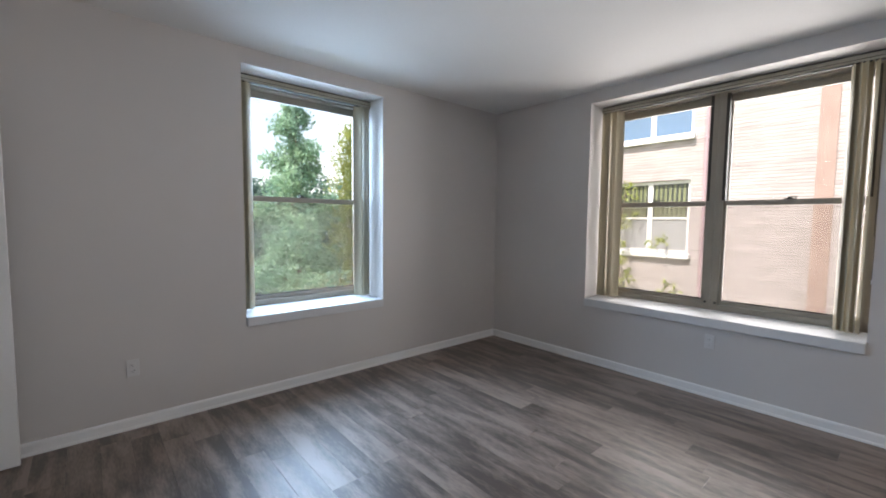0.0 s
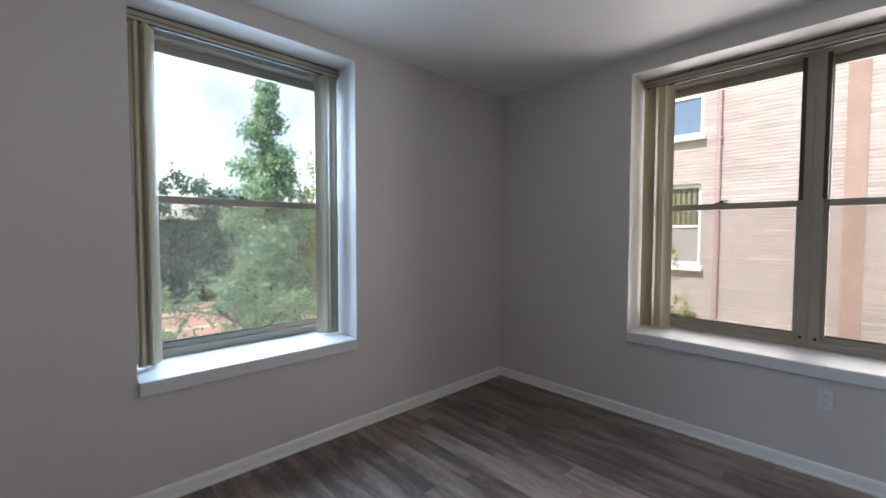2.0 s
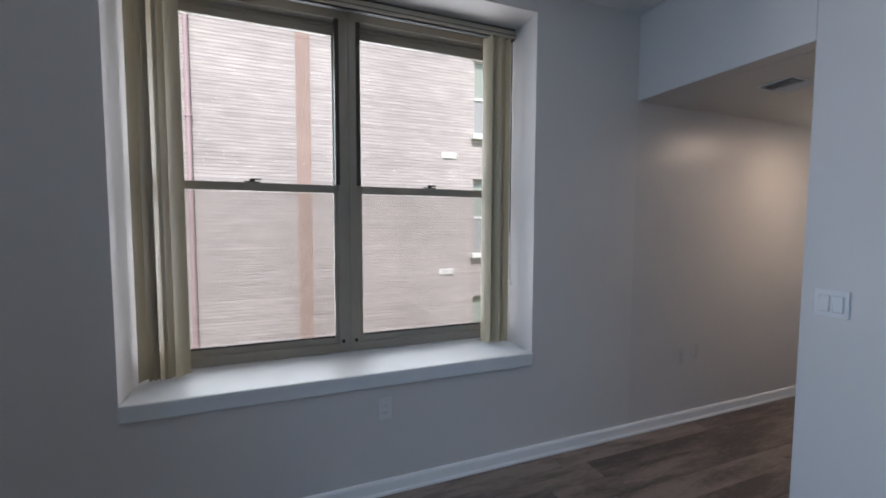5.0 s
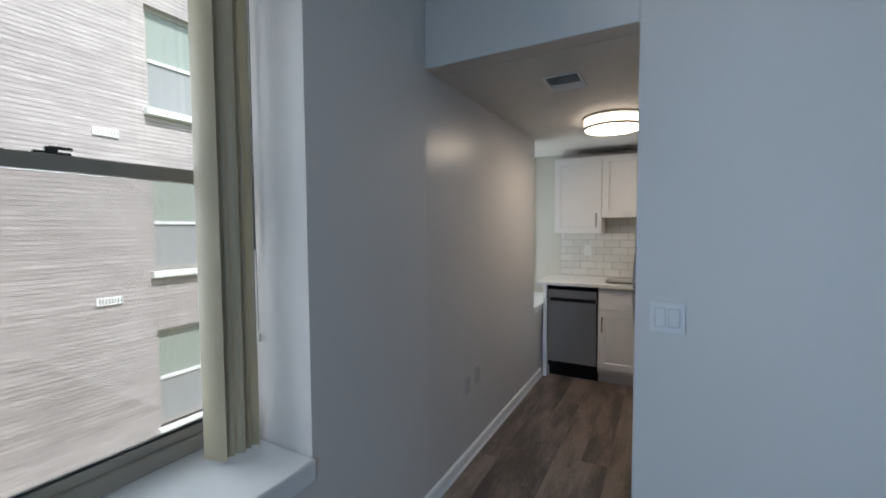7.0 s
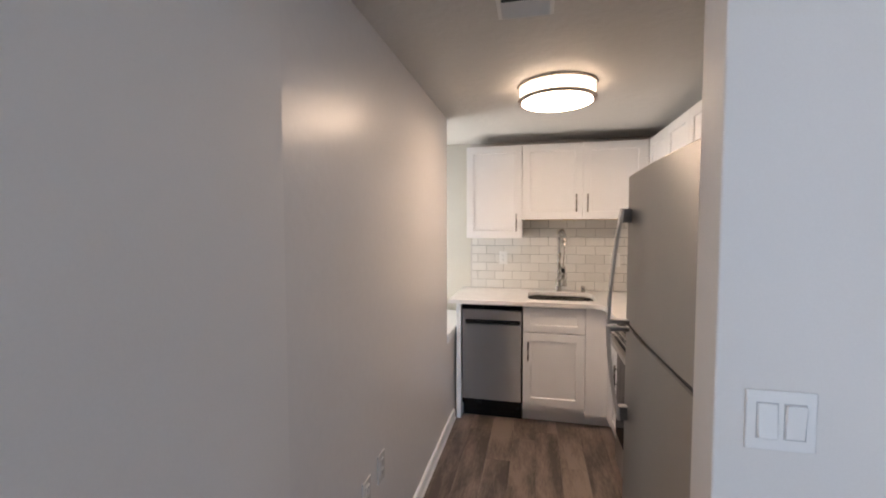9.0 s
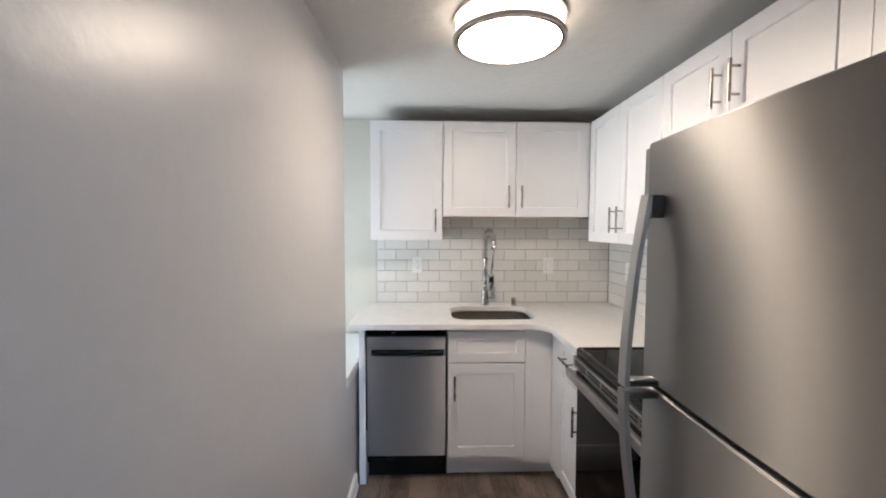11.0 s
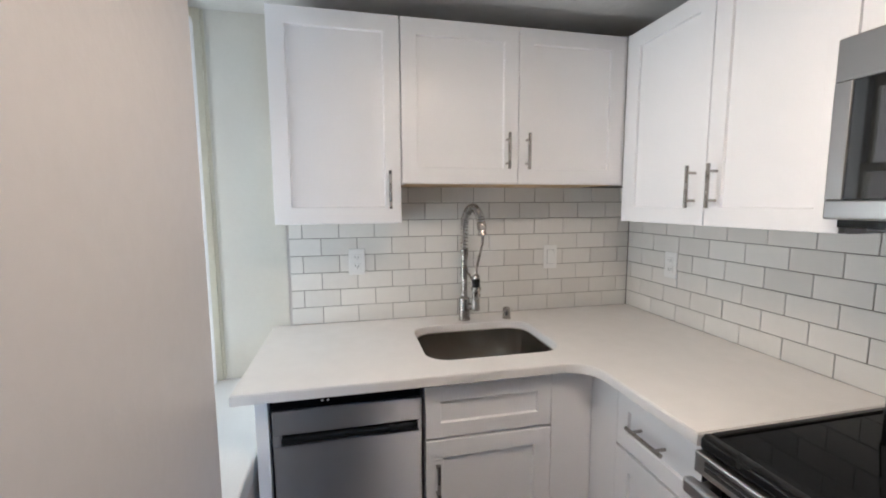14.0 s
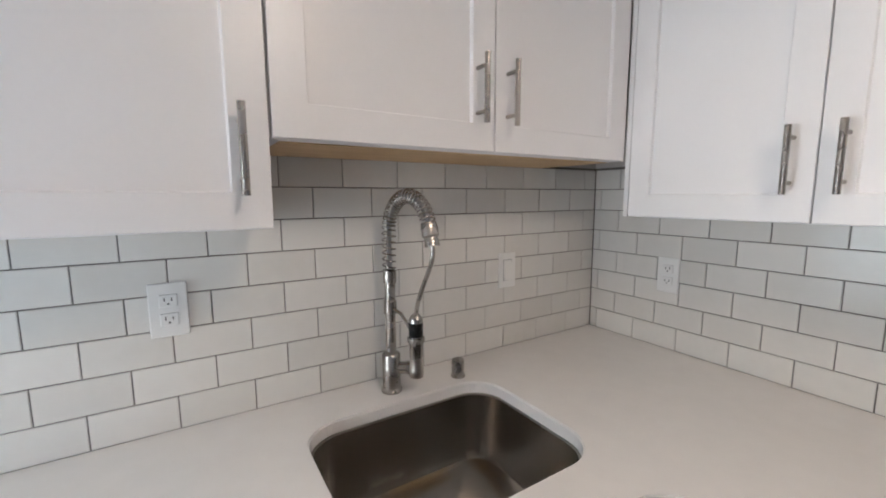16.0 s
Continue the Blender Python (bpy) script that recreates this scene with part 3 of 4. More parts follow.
# ---- the room ----
leaf = thing("door_1", (4.96, 0.12, 0.0), "open white panelled door standing along the wall", "door", kind="structure")
bm = bmesh.new()
dx0, dx1, dz0, dz1, dy = 4.145, 4.965, 0.012, 2.02, 0.104
bx(bm, (dx0, dy, dz0), (dx0 + 0.115, dy + 0.035, dz1), 0.002)
bx(bm, (dx1 - 0.115, dy, dz0), (dx1, dy + 0.035, dz1), 0.002)
for a, b in ((dz0, 0.20), (0.82, 0.98), (1.90, dz1)):
    bx(bm, (dx0 + 0.115, dy, a), (dx1 - 0.115, dy + 0.035, b), 0.002)
part("door_frame", bm, DOOR_WHITE, leaf)
for a, b in ((0.20, 0.82), (0.98, 1.90)):
    bm = boxes(((dx0 + 0.115, dy + 0.008, a), (dx1 - 0.115, dy + 0.024, b)))
    bx(bm, (dx0 + 0.15, dy + 0.006, a + 0.035), (dx1 - 0.15, dy + 0.031, b - 0.035), 0.006)
    part("door_panel", bm, DOOR_WHITE, leaf)


def outlet(m, label, kind="outlet", skin=PLATE):
    """Wall plate, 70 by 115 mm, with a duplex outlet or with rocker switches; local y is out of the wall."""
    gangs = 2 if kind == "double switch" else 1
    w = 0.035 + 0.023 * (gangs - 1)
    ob = thing("light_switch" if "switch" in kind else "wall_outlet", m.translation, label, "switch" if "switch" in kind else "outlet", "wall plates")
    part("plate", placed(boxes(((-w, 0.0005, -0.0575), (w, 0.006, 0.0575)), bevel=0.003), m), skin, ob)
    if "switch" in kind:
        for g in range(gangs):
            c = (g - (gangs - 1) / 2) * 0.046
            part("slot", placed(boxes(((c - 0.0185, 0.004, -0.035), (c + 0.0185, 0.0066, 0.035))), m), PLATE_GAP_SHADE, ob, "grey sheet painting the shaded gap round the rocker")
            tip = Matrix.Translation((c, 0.0085, 0)) @ Matrix.Rotation(radians(-5 if g else 5), 4, "X")
            part("rocker", placed(placed(boxes(((-0.0165, -0.004, -0.033), (0.0165, 0.003, 0.033)), bevel=0.002), tip), m), skin, ob)
    else:
        for s in (-1, 1):
            bm = boxes(((-0.0165, 0.004, s * 0.02 - 0.0135), (0.0165, 0.0085, s * 0.02 + 0.0135)), bevel=0.003)
            soc = part("socket", placed(bm, m), skin, ob)
            bm = boxes(((-0.0075, 0.008, s * 0.02 - 0.001), (-0.0055, 0.009, s * 0.02 + 0.007)), ((0.0055, 0.008, s * 0.02 - 0.001), (0.0075, 0.009, s * 0.02 + 0.006)), ((-0.002, 0.008, s * 0.02 - 0.008), (0.002, 0.009, s * 0.02 - 0.0045)))
            part("slot", placed(bm, m), PLATE_DARK, soc, "dark plug slots")
    return ob


outlet(facing((0.0, 2.355, 0.458), "x"), "white duplex outlet in a white plate under the window")
outlet(facing((3.613, 0.0, 0.416), "y"), "white duplex outlet in a white plate on the wall")
outlet(facing((0.0, 4.61, 0.50), "x"), "duplex outlet painted over in the wall colour", skin=PAINTED_PLATE)
outlet(facing((0.0, 4.465, 0.48), "x"), "duplex outlet painted over in the wall colour", skin=PAINTED_PLATE)
outlet(facing((1.045, Y3, 1.085), "-y"), "white double rocker switch beside the kitchen opening", "double switch")

# ---- kitchen: built-in units ----
def handle(m, x, z, parent, long=0.137, across=False):
    """Brushed bar pull on two posts."""
    bm = bmesh.new()
    d = Vector((1, 0, 0)) if across else Vector((0, 0, 1))
    c = Vector((x, 0.034, z))
    tube(bm, [c - d * long / 2, c + d * long / 2], 0.006, 12)
    for s in (-1, 1):
        q = c + d * (s * long * 0.33)
        tube(bm, [(q.x, 0.0, q.z), (q.x, 0.034, q.z)], 0.0045, 8)
    return part("handle", placed(bm, m), NICKEL, parent, "brushed nickel bar handle", True)


def shaker(name, m, x0, x1, z0, z1, parent, rail=0.058, pulls=()):
    """Shaker front: a raised frame round a sunken panel. pulls: (x, z, across)."""
    g = 0.0015
    x0, x1, z0, z1 = x0 + g, x1 - g, z0 + g, z1 - g
    bm = bmesh.new()
    loops = []
    for inset, y in ((0, 0), (0, 0.0188), (0.0012, 0.02), (rail - 0.001, 0.02), (rail, 0.019), (rail + 0.0015, 0.0112), (rail + 0.003, 0.0108)):
        loops.append([bm.verts.new((x, y, z)) for x, z in ((x0 + inset, z0 + inset), (x1 - inset, z0 + inset), (x1 - inset, z1 - inset), (x0 + inset, z1 - inset))])
    for q, r in zip(loops, loops[1:]):
        for k in range(4):
            bm.faces.new((q[k], q[(k + 1) % 4], r[(k + 1) % 4], r[k]))
    bm.faces.new(loops[0][::-1])
    bm.faces.new(loops[-1])
    d = part(name, placed(bm, m), CABINET, parent)
    f = m @ Matrix.Translation((0, 0.02, 0))
    for x, z, across in pulls:
        handle(f, x, z, d, across=across)
    return d


UF = 6.465          # front of the upper cabinets' boxes on the end wall; their doors stand 20 mm proud
UZ0, UZ1 = 1.366, 2.103


def wall_cabinet(label, lo, hi, bottom=CABINET):
    c = thing("wall_cabinet", (lo[0], lo[1], lo[2]), label, "cabinet", "white shaker cabinets")
    part("body", boxes((lo, hi), bevel=0.001), CABINET, c)
    part("underside", boxes(((lo[0] + 0.018, lo[1] + 0.018, lo[2] - 0.002), (hi[0] - 0.018, hi[1] - 0.018, lo[2] + 0.004))), bottom, c, "bare wooden underside" if bottom is CAB_WOOD else "")
    return c


c = wall_cabinet("white shaker wall cabinet with one door over the dishwasher", (0.043, UF, UZ0), (0.4915, KY, UZ1))
shaker("door", facing((0.043, UF, 0), "-y"), 0.0, 0.4485, UZ0, UZ1, c, pulls=((0.405, 1.489, False),))
c = wall_cabinet("shorter white shaker wall cabinet with two doors over the sink", (0.4935, UF, 1.513), (1.405, KY, UZ1), CAB_WOOD)
f = facing((0.4935, UF, 0), "-y")
shaker("door", f, 0.0, 0.4575, 1.513, UZ1, c, pulls=((0.4095, 1.637, False),))
shaker("door", f, 0.4575, 0.9115, 1.513, UZ1, c, pulls=((0.4915, 1.637, False),))
part("filler", boxes(((1.4055, UF - 0.017, 1.513), (1.4165, UF, UZ1))), CABINET, c)
SX = 1.437          # front of the side wall's upper boxes
c = wall_cabinet("white shaker corner wall cabinet with two doors", (SX, 5.648, UZ0 - 0.005), (KX, UF - 0.022, UZ1))
f = facing((SX, 5.648, 0), "-x")
shaker("door", f, 0.0, 0.382, UZ0 - 0.005, UZ1, c, pulls=((0.340, 1.488, False),))
shaker("door", f, 0.382, 0.782, UZ0 - 0.005, UZ1, c, pulls=((0.422, 1.488, False),))
part("filler", boxes(((SX - 0.018, 6.431, UZ0 - 0.005), (SX, UF - 0.021, UZ1))), CABINET, c)
c = wall_cabinet("low white shaker wall cabinet over the microwave", (SX, 4.886, 1.787), (KX, 5.6465, UZ1))
f = facing((SX, 4.886, 0), "-x")
shaker("door", f, 0.0, 0.361, 1.787, UZ1, c, pulls=((0.318, 1.925, False),))
shaker("door", f, 0.361, 0.7605, 1.787, UZ1, c, pulls=((0.404, 1.925, False),))
c = wall_cabinet("low white shaker wall cabinet over the refrigerator", (SX, 4.115, 1.787), (KX, 4.884, UZ1))
f = facing((SX, 4.115, 0), "-x")
shaker("door", f, 0.0, 0.345, 1.787, UZ1, c, pulls=((0.303, 1.925, False),))
shaker("door", f, 0.345, 0.690, 1.787, UZ1, c, pulls=((0.387, 1.925, False),))
part("filler", boxes(((SX - 0.018, 4.807, 1.787), (SX, 4.8835, UZ1))), CABINET, c)

BY = 6.14           # front of the base boxes on the end wall
CZ = 0.915
c = thing("base_cabinet", (0.515, BY, 0), "white shaker base cabinet with a false drawer under the sink", "cabinet", "white shaker cabinets")
part("body", boxes(((0.515, BY, 0.105), (0.53, KY, CZ - 0.032)), ((0.53, BY, 0.105), (1.115, BY + 0.02, CZ - 0.032)), ((0.53, BY + 0.02, 0.105), (1.115, KY, 0.12))), CABINET, c)
f = facing((0.515, BY, 0), "-y")
shaker("drawer_front", f, 0.0, 0.433, 0.693, 0.868, c, rail=0.05)
shaker("door", f, 0.0, 0.433, 0.148, 0.687, c, pulls=((0.038, 0.556, False),))
part("filler", boxes(((0.95, BY - 0.018, 0.105), (1.098, BY, CZ - 0.032))), CABINET, c)
part("toe_kick", boxes(((0.515, 6.218, 0.0), (1.16, 6.232, 0.105))), CABINET, c)
c = thing("base_cabinet", (1.118, 5.66, 0), "white shaker base cabinet with a drawer beside the range", "cabinet", "white shaker cabinets")
part("body", boxes(((1.118, 5.652, 0.105), (KX, BY, CZ - 0.032))), CABINET, c)
f = facing((1.118, 5.652, 0), "-x")
shaker("drawer_front", f, 0.0, 0.33, 0.693, 0.868, c, rail=0.05, pulls=((0.175, 0.79, True),))
shaker("door", f, 0.0, 0.33, 0.125, 0.687, c, pulls=((0.028, 0.56, False),))
part("filler", boxes(((1.10, 5.984, 0.105), (1.118, BY - 0.019, CZ - 0.032))), CABINET, c)
part("toe_kick", boxes(((1.165, 5.652, 0.0), (1.178, 6.217, 0.105))), CABINET, c)
c = thing("end_panel", (0.03, 6.12, 0), "white cabinet end panel between wall and dishwasher", "panel")
part("panel", boxes(((0.022, 6.118, 0.0), (0.056, KY, CZ - 0.032)), bevel=0.001), CABINET, c)

# worktop with a rounded inner corner and the sink's cut-out
inner = [(1.062 - 0.095 + 0.095 * math.cos(radians(a)), 6.087 - 0.095 + 0.095 * math.sin(radians(a))) for a in range(90, -1, -9)]
outline = [(-0.034, 6.087)] + inner + [(1.062, 5.65), (KX - 0.001, 5.65), (KX - 0.001, KY - 0.001), (-0.034, KY - 0.001)]
SINK_BOX = (0.545, 6.208, 1.043, 6.596)
bm = slab(bmesh.new(), outline, CZ - 0.030, CZ, [rounded(*SINK_BOX, 0.085)])
bm.normal_update()
es = [e for e in bm.edges if len(e.link_faces) == 2 and abs(e.link_faces[0].normal.dot(e.link_faces[1].normal)) < 0.3 and all(abs(v.co.z - CZ) < 1e-4 for v in e.verts)]
bmesh.ops.bevel(bm, geom=es, offset=0.003, segments=2, affect="EDGES")
top = thing("worktop", (0.6, 6.4, CZ - 0.03), "white quartz worktop turning a rounded inner corner", "worktop")
part("top", bm, QUARTZ, top)

sink = thing("kitchen_sink", (0.78, 6.4, 0.70), "undermount stainless steel sink bowl in the worktop", "sink")
bm = bmesh.new()
x0, y0, x1, y1 = SINK_BOX
rings = []
for inset, z, r in ((-0.006, CZ - 0.0305, 0.09), (0.004, CZ - 0.033, 0.085), (0.010, CZ - 0.19, 0.075), (0.020, CZ - 0.210, 0.065), (0.045, CZ - 0.222, 0.05), (0.17, CZ - 0.226, 0.015)):
    rings.append([bm.verts.new((px, py, z)) for px, py in rounded(x0 + inset, y0 + inset, x1 - inset, y1 - inset, r)])
for q, s in zip(rings, rings[1:]):
    for k in range(len(q)):
        bm.faces.new((q[k], q[(k + 1) % len(q)], s[(k + 1) % len(q)], s[k]))
bm.faces.new(rings[-1])
part("bowl", bm, SINK, sink, "", True)
bm = lathe(bmesh.new(), (0.794, 6.44, CZ - 0.2255), [(0.056, 0.0), (0.054, 0.004), (0.042, 0.005), (0.036, -0.004 + 0.006), (0.03, 0.003)], 28)
part("drain", bm, NICKEL, sink, "round steel drain strainer", True)

# spring faucet
FX, FY = 0.793, 6.662
fc = thing("kitchen_faucet", (FX, FY, CZ), "tall brushed nickel spring faucet behind the sink", "faucet")
bm = lathe(bmesh.new(), (FX, FY, CZ), [(0.027, 0), (0.027, 0.006), (0.0235, 0.010), (0.0235, 0.098), (0.020, 0.104), (0.0135, 0.108), (0.0130, 0.205), (0.0165, 0.209), (0.0165, 0.240), (0.0135, 0.244), (0.0135, 0.285), (0.0165, 0.289), (0.0165, 0.318), (0.012, 0.322)], 28)
part("column", bm, NICKEL, fc, "", True)
reach = Vector((0.20, -0.98, 0)).normalized()
base = Vector((FX, FY, CZ))
arc = [base + Vector((0, 0, z)) for z in np.linspace(0.285, 0.416, 10)]
R = 0.077
for a in np.linspace(8, 168, 26):
    arc.append(base + Vector((0, 0, 0.416)) + reach * (R - R * math.cos(radians(a))) + Vector((0, 0, 1.15 * R * math.sin(radians(a)))))
bm = tube(bmesh.new(), arc, 0.0065, 10)
part("hose", bm, DARK_STEEL, fc, "dark inner hose", True)
spring = []
turns, res = 30, 12
for i in range(turns * res + 1):
    u = i / (turns * res)
    u = 0.06 + 0.94 * u
    q = u * (len(arc) - 1)
    k = min(int(q), len(arc) - 2)
    p = arc[k].lerp(arc[k + 1], q - k)
    d = (arc[min(k + 2, len(arc) - 1)] - arc[max(k - 1, 0)]).normalized()
    s = Vector((reach.y, -reach.x, 0))
    n = s.cross(d)
    a = 2 * math.pi * i / res
    spring.append(p + (s * math.cos(a) + n * math.sin(a)) * 0.0165)
part("spring", tube(bmesh.new(), spring, 0.0020, 6), NICKEL, fc, "coiled steel spring", True)
tip = arc[-1]
down = (arc[-1] - arc[-2]).normalized()
bm = tube(bmesh.new(), [tip - down * 0.012, tip, tip + down * 0.018, tip + down * 0.022, tip + down * 0.042], 0.016, 20, radii=[0.017, 0.0195, 0.0195, 0.015, 0.0175])
part("spring_end", bm, NICKEL, fc, "", True)
dock = base + reach * 0.085 + Vector((0.012, 0, -0.024))
line = [tip + down * 0.04, tip + down * 0.09 + reach * 0.004, dock + Vector((0, 0, 0.30)) - reach * 0.006, dock + Vector((0, 0, 0.215))]
smooth_line = []
for i in range(17):
    u = i / 16
    smooth_line.append(line[0] * (1 - u) ** 3 + line[1] * 3 * u * (1 - u) ** 2 + line[2] * 3 * u * u * (1 - u) + line[3] * u ** 3)
part("spray_hose", tube(bmesh.new(), smooth_line, 0.0055, 10), NICKEL, fc, "ribbed steel spray hose", True)
bm = lathe(bmesh.new(), dock, [(0.012, 0.086), (0.017, 0.088), (0.0185, 0.094), (0.0185, 0.108), (0.0165, 0.114), (0.0165, 0.168), (0.0185, 0.172), (0.0185, 0.180), (0.0165, 0.184), (0.0165, 0.232), (0.013, 0.240), (0.008, 0.246)], 24)
sp = part("spray_head", bm, NICKEL, fc, "brushed nickel pull-down spray head", True)
bm = lathe(bmesh.new(), dock, [(0.0172, 0.190), (0.0178, 0.193), (0.0178, 0.222), (0.0172, 0.225)], 24)
part("grip", bm, BLACK, sp, "black grip band with the spray button", True)
bm = tube(bmesh.new(), [base + Vector((0, 0, 0.225)), base + reach * 0.045 + Vector((0, 0, 0.215)), dock + Vector((0, 0, 0.186))], 0.0045, 10)
lathe(bm, dock, [(0.0180, 0.176), (0.0215, 0.177), (0.0215, 0.187), (0.0180, 0.188), (0.0180, 0.176)], 24)
part("dock_arm", bm, NICKEL, fc, "slim arm with a ring that holds the spray head", True)
side = Vector((0.85, -0.52, 0)).normalized()
bm = tube(bmesh.new(), [base + side * 0.015 + Vector((0, 0, 0.062)), base + side * 0.040 + Vector((0, 0, 0.062)), base + side * 0.041 + Vector((0, 0, 0.062)), base + side * 0.068 + Vector((0, 0, 0.062))], 0.015, 16, radii=[0.0155, 0.0155, 0.0175, 0.0175])
tube(bm, [base + side * 0.056 + Vector((0, 0, 0.07)), base + side * 0.060 + Vector((0.012, -0.006, 0.125))], 0.0045, 10, radii=[0.005, 0.0038])
part("lever", bm, NICKEL, fc, "side valve with a thin lever", True)
gap = thing("air_gap", (0.987, 6.64, CZ), "small brushed nickel air gap cap on the worktop", "air gap")
bm = lathe(bmesh.new(), (0.987, 6.64, CZ), [(0.020, 0), (0.020, 0.004), (0.0175, 0.006), (0.0175, 0.042), (0.0165, 0.049), (0.010, 0.052)], 24)
part("cap", bm, NICKEL, gap, "", True)
part("slot", boxes(((0.975, 6.6215, CZ + 0.018), (0.984, 6.626, CZ + 0.036))), PLATE_DARK, gap, "dark vent slot")

outlet(facing((0.324, KY - 0.008, 1.185), "-y"), "white duplex outlet on the tiled backsplash", skin=TRIM)
outlet(facing((1.25, KY - 0.008, 1.178), "-y"), "white rocker switch on the tiled backsplash", "switch", TRIM)
outlet(facing((KX - 0.008, 6.447, 1.163), "-x"), "white duplex outlet on the tiled backsplash", skin=TRIM)

# ---- kitchen: appliances ----
dw = thing("dishwasher", (0.285, 6.12, 0), "narrow stainless steel dishwasher under the worktop", "dishwasher")
part("body", boxes(((0.062, 6.15, 0.11), (0.509, KY - 0.03, 0.876)), ((0.060, 6.13, 0.30), (0.0625, 6.15, 0.876))), BLACK, dw)
bm = bmesh.new()
bx(bm, (0.066, 6.118, 0.16), (0.505, 6.149, 0.733), 0.004)
bx(bm, (0.066, 6.118, 0.766), (0.505, 6.149, 0.84), 0.004)
bx(bm, (0.066, 6.118, 0.733), (0.088, 6.149, 0.766))
bx(bm, (0.494, 6.118, 0.733), (0.505, 6.149, 0.766))
d = part("door", bm, DARK_STEEL, dw, "brushed stainless steel door")
part("pocket", boxes(((0.088, 6.142, 0.733), (0.494, 6.148, 0.766))), BLACK, d, "dark recessed pocket handle")
part("grip", boxes(((0.090, 6.110, 0.740), (0.492, 6.124, 0.762)), bevel=0.006), BLACK, d, "slim black grip bar")
cp = part("control_panel", boxes(((0.066, 6.120, 0.842), (0.505, 6.15, 0.874)), bevel=0.003), BLACK_GLASS, dw, "black touch control strip")
bm = boxes(*[((0.205 + 0.016 * i, 6.1185, 0.8605), (0.211 + 0.016 * i, 6.1205, 0.8635)) for i in range(2)])
tagged(part("marks", bm, PLATE, cp, "small white control marks"), kind="stuff")
part("kick_plate", boxes(((0.062, 6.205, 0.0), (0.509, 6.22, 0.155))), BLACK, dw)

rg = thing("range", (1.40, 5.26, 0), "stainless steel electric range with a black glass cooktop", "range")
R0, R1 = 4.889, 5.646
part("body", boxes(((1.10, R0, 0.05), (KX - 0.01, R1, 0.885))), BLACK, rg)
bm = boxes(((1.062, R0 + 0.002, 0.885), (1.62, R1 - 0.002, 0.914)), bevel=0.006)
ck = part("cooktop", bm, BLACK, rg, "black enamelled cooktop frame")
part("glass", boxes(((1.088, R0 + 0.024, 0.9130), (1.606, R1 - 0.024, 0.9155)), bevel=0.001), BLACK_GLASS, ck, "black ceramic glass")
bm = bmesh.new()
for a, b in (((1.066, R0 + 0.005), (1.086, R1 - 0.005)), ((1.608, R0 + 0.005), (1.619, R1 - 0.005)), ((1.086, R0 + 0.005), (1.608, R0 + 0.022)), ((1.086, R1 - 0.022), (1.608, R1 - 0.005))):
    bx(bm, (*a, 0.910), (*b, 0.9205), 0.005, 3)
part("rim", bm, BLACK, ck, "raised black rolled rim", True)
bm = bmesh.new()
bx(bm, (1.048, R0 + 0.004, 0.835), (1.10, R1 - 0.004, 0.884), 0.004)
trim = part("vent_trim", bm, STEEL_H, rg, "stainless steel front trim with vent slots")
for i in range(5):
    for z in (0.853, 0.866):
        y = R0 + 0.05 + i * 0.138
        part("vent_slot", boxes(((1.0465, y, z - 0.0015), (1.0495, y + 0.122, z + 0.0075))), DARK, trim, "dark vent slot")
part("oven_handle", boxes(((1.012, R0 + 0.01, 0.796), (1.038, R1 - 0.01, 0.832)), ((1.03, R0 + 0.03, 0.80), (1.075, R0 + 0.06, 0.828)), ((1.03, R1 - 0.06, 0.80), (1.075, R1 - 0.03, 0.828)), bevel=0.007), STEEL_H, rg, "wide flat steel oven handle")
od = part("oven_door", boxes(((1.068, R0 + 0.006, 0.245), (1.10, R1 - 0.006, 0.83)), bevel=0.004), BLACK, rg, "black oven door")
part("oven_window", boxes(((1.0655, R0 + 0.02, 0.26), (1.069, R1 - 0.02, 0.79)), bevel=0.001), BLACK_GLASS, od, "dark oven glass")
part("drawer", boxes(((1.07, R0 + 0.006, 0.08), (1.10, R1 - 0.006, 0.238)), bevel=0.004), STEEL_H, rg, "steel storage drawer")
for y in (R0 + 0.06, R1 - 0.06):
    part("foot", boxes(((1.14, y - 0.02, 0.0), (1.18, y + 0.02, 0.05))), BLACK, rg)
    part("foot", boxes(((1.60, y - 0.02, 0.0), (1.64, y + 0.02, 0.05))), BLACK, rg)
bm = boxes(((1.615, R0 + 0.004, 0.90), (KX - 0.012, R1 - 0.004, 1.02)), bevel=0.006)
part("riser", bm, BLACK, rg, "black backguard riser")
lean = Matrix.Translation((1.612, 0, 1.005)) @ Matrix.Rotation(radians(9), 4, "Y")
bm = placed(boxes(((0.0, R0 + 0.002, 0.0), (0.055, R1 - 0.002, 0.162)), bevel=0.006), lean)
part("backguard_edge", bm, BLACK, rg, "black edge round the control panel")
bgd = part("control_panel", placed(boxes(((-0.004, R0 + 0.010, 0.008), (0.004, R1 - 0.010, 0.153)), bevel=0.003), lean), PANEL_STEEL, rg, "stainless steel control panel")
for y in (5.603, 5.541, 4.995, 4.933):
    bm = lathe(bmesh.new(), (0, 0, 0), [(0.026, 0.0), (0.026, -0.005), (0.0225, -0.008), (0.021, -0.030), (0.018, -0.034)], 28, "x")
    bx(bm, (-0.040, -0.0045, -0.020), (-0.032, 0.0045, 0.020), 0.002)
    part("knob", placed(placed(bm, Matrix.Translation((-0.004, y, 0.088))), lean), STEEL_H, bgd, "round steel knob", True)
UPRIGHT = Matrix(((0, 0, -1, 0), (1, 0, 0, 0), (0, 1, 0, 0), (0, 0, 0, 1)))
bm = slab(bmesh.new(), rounded(5.145, 0.034, 5.405, 0.134, 0.024), 0.001, 0.0055)
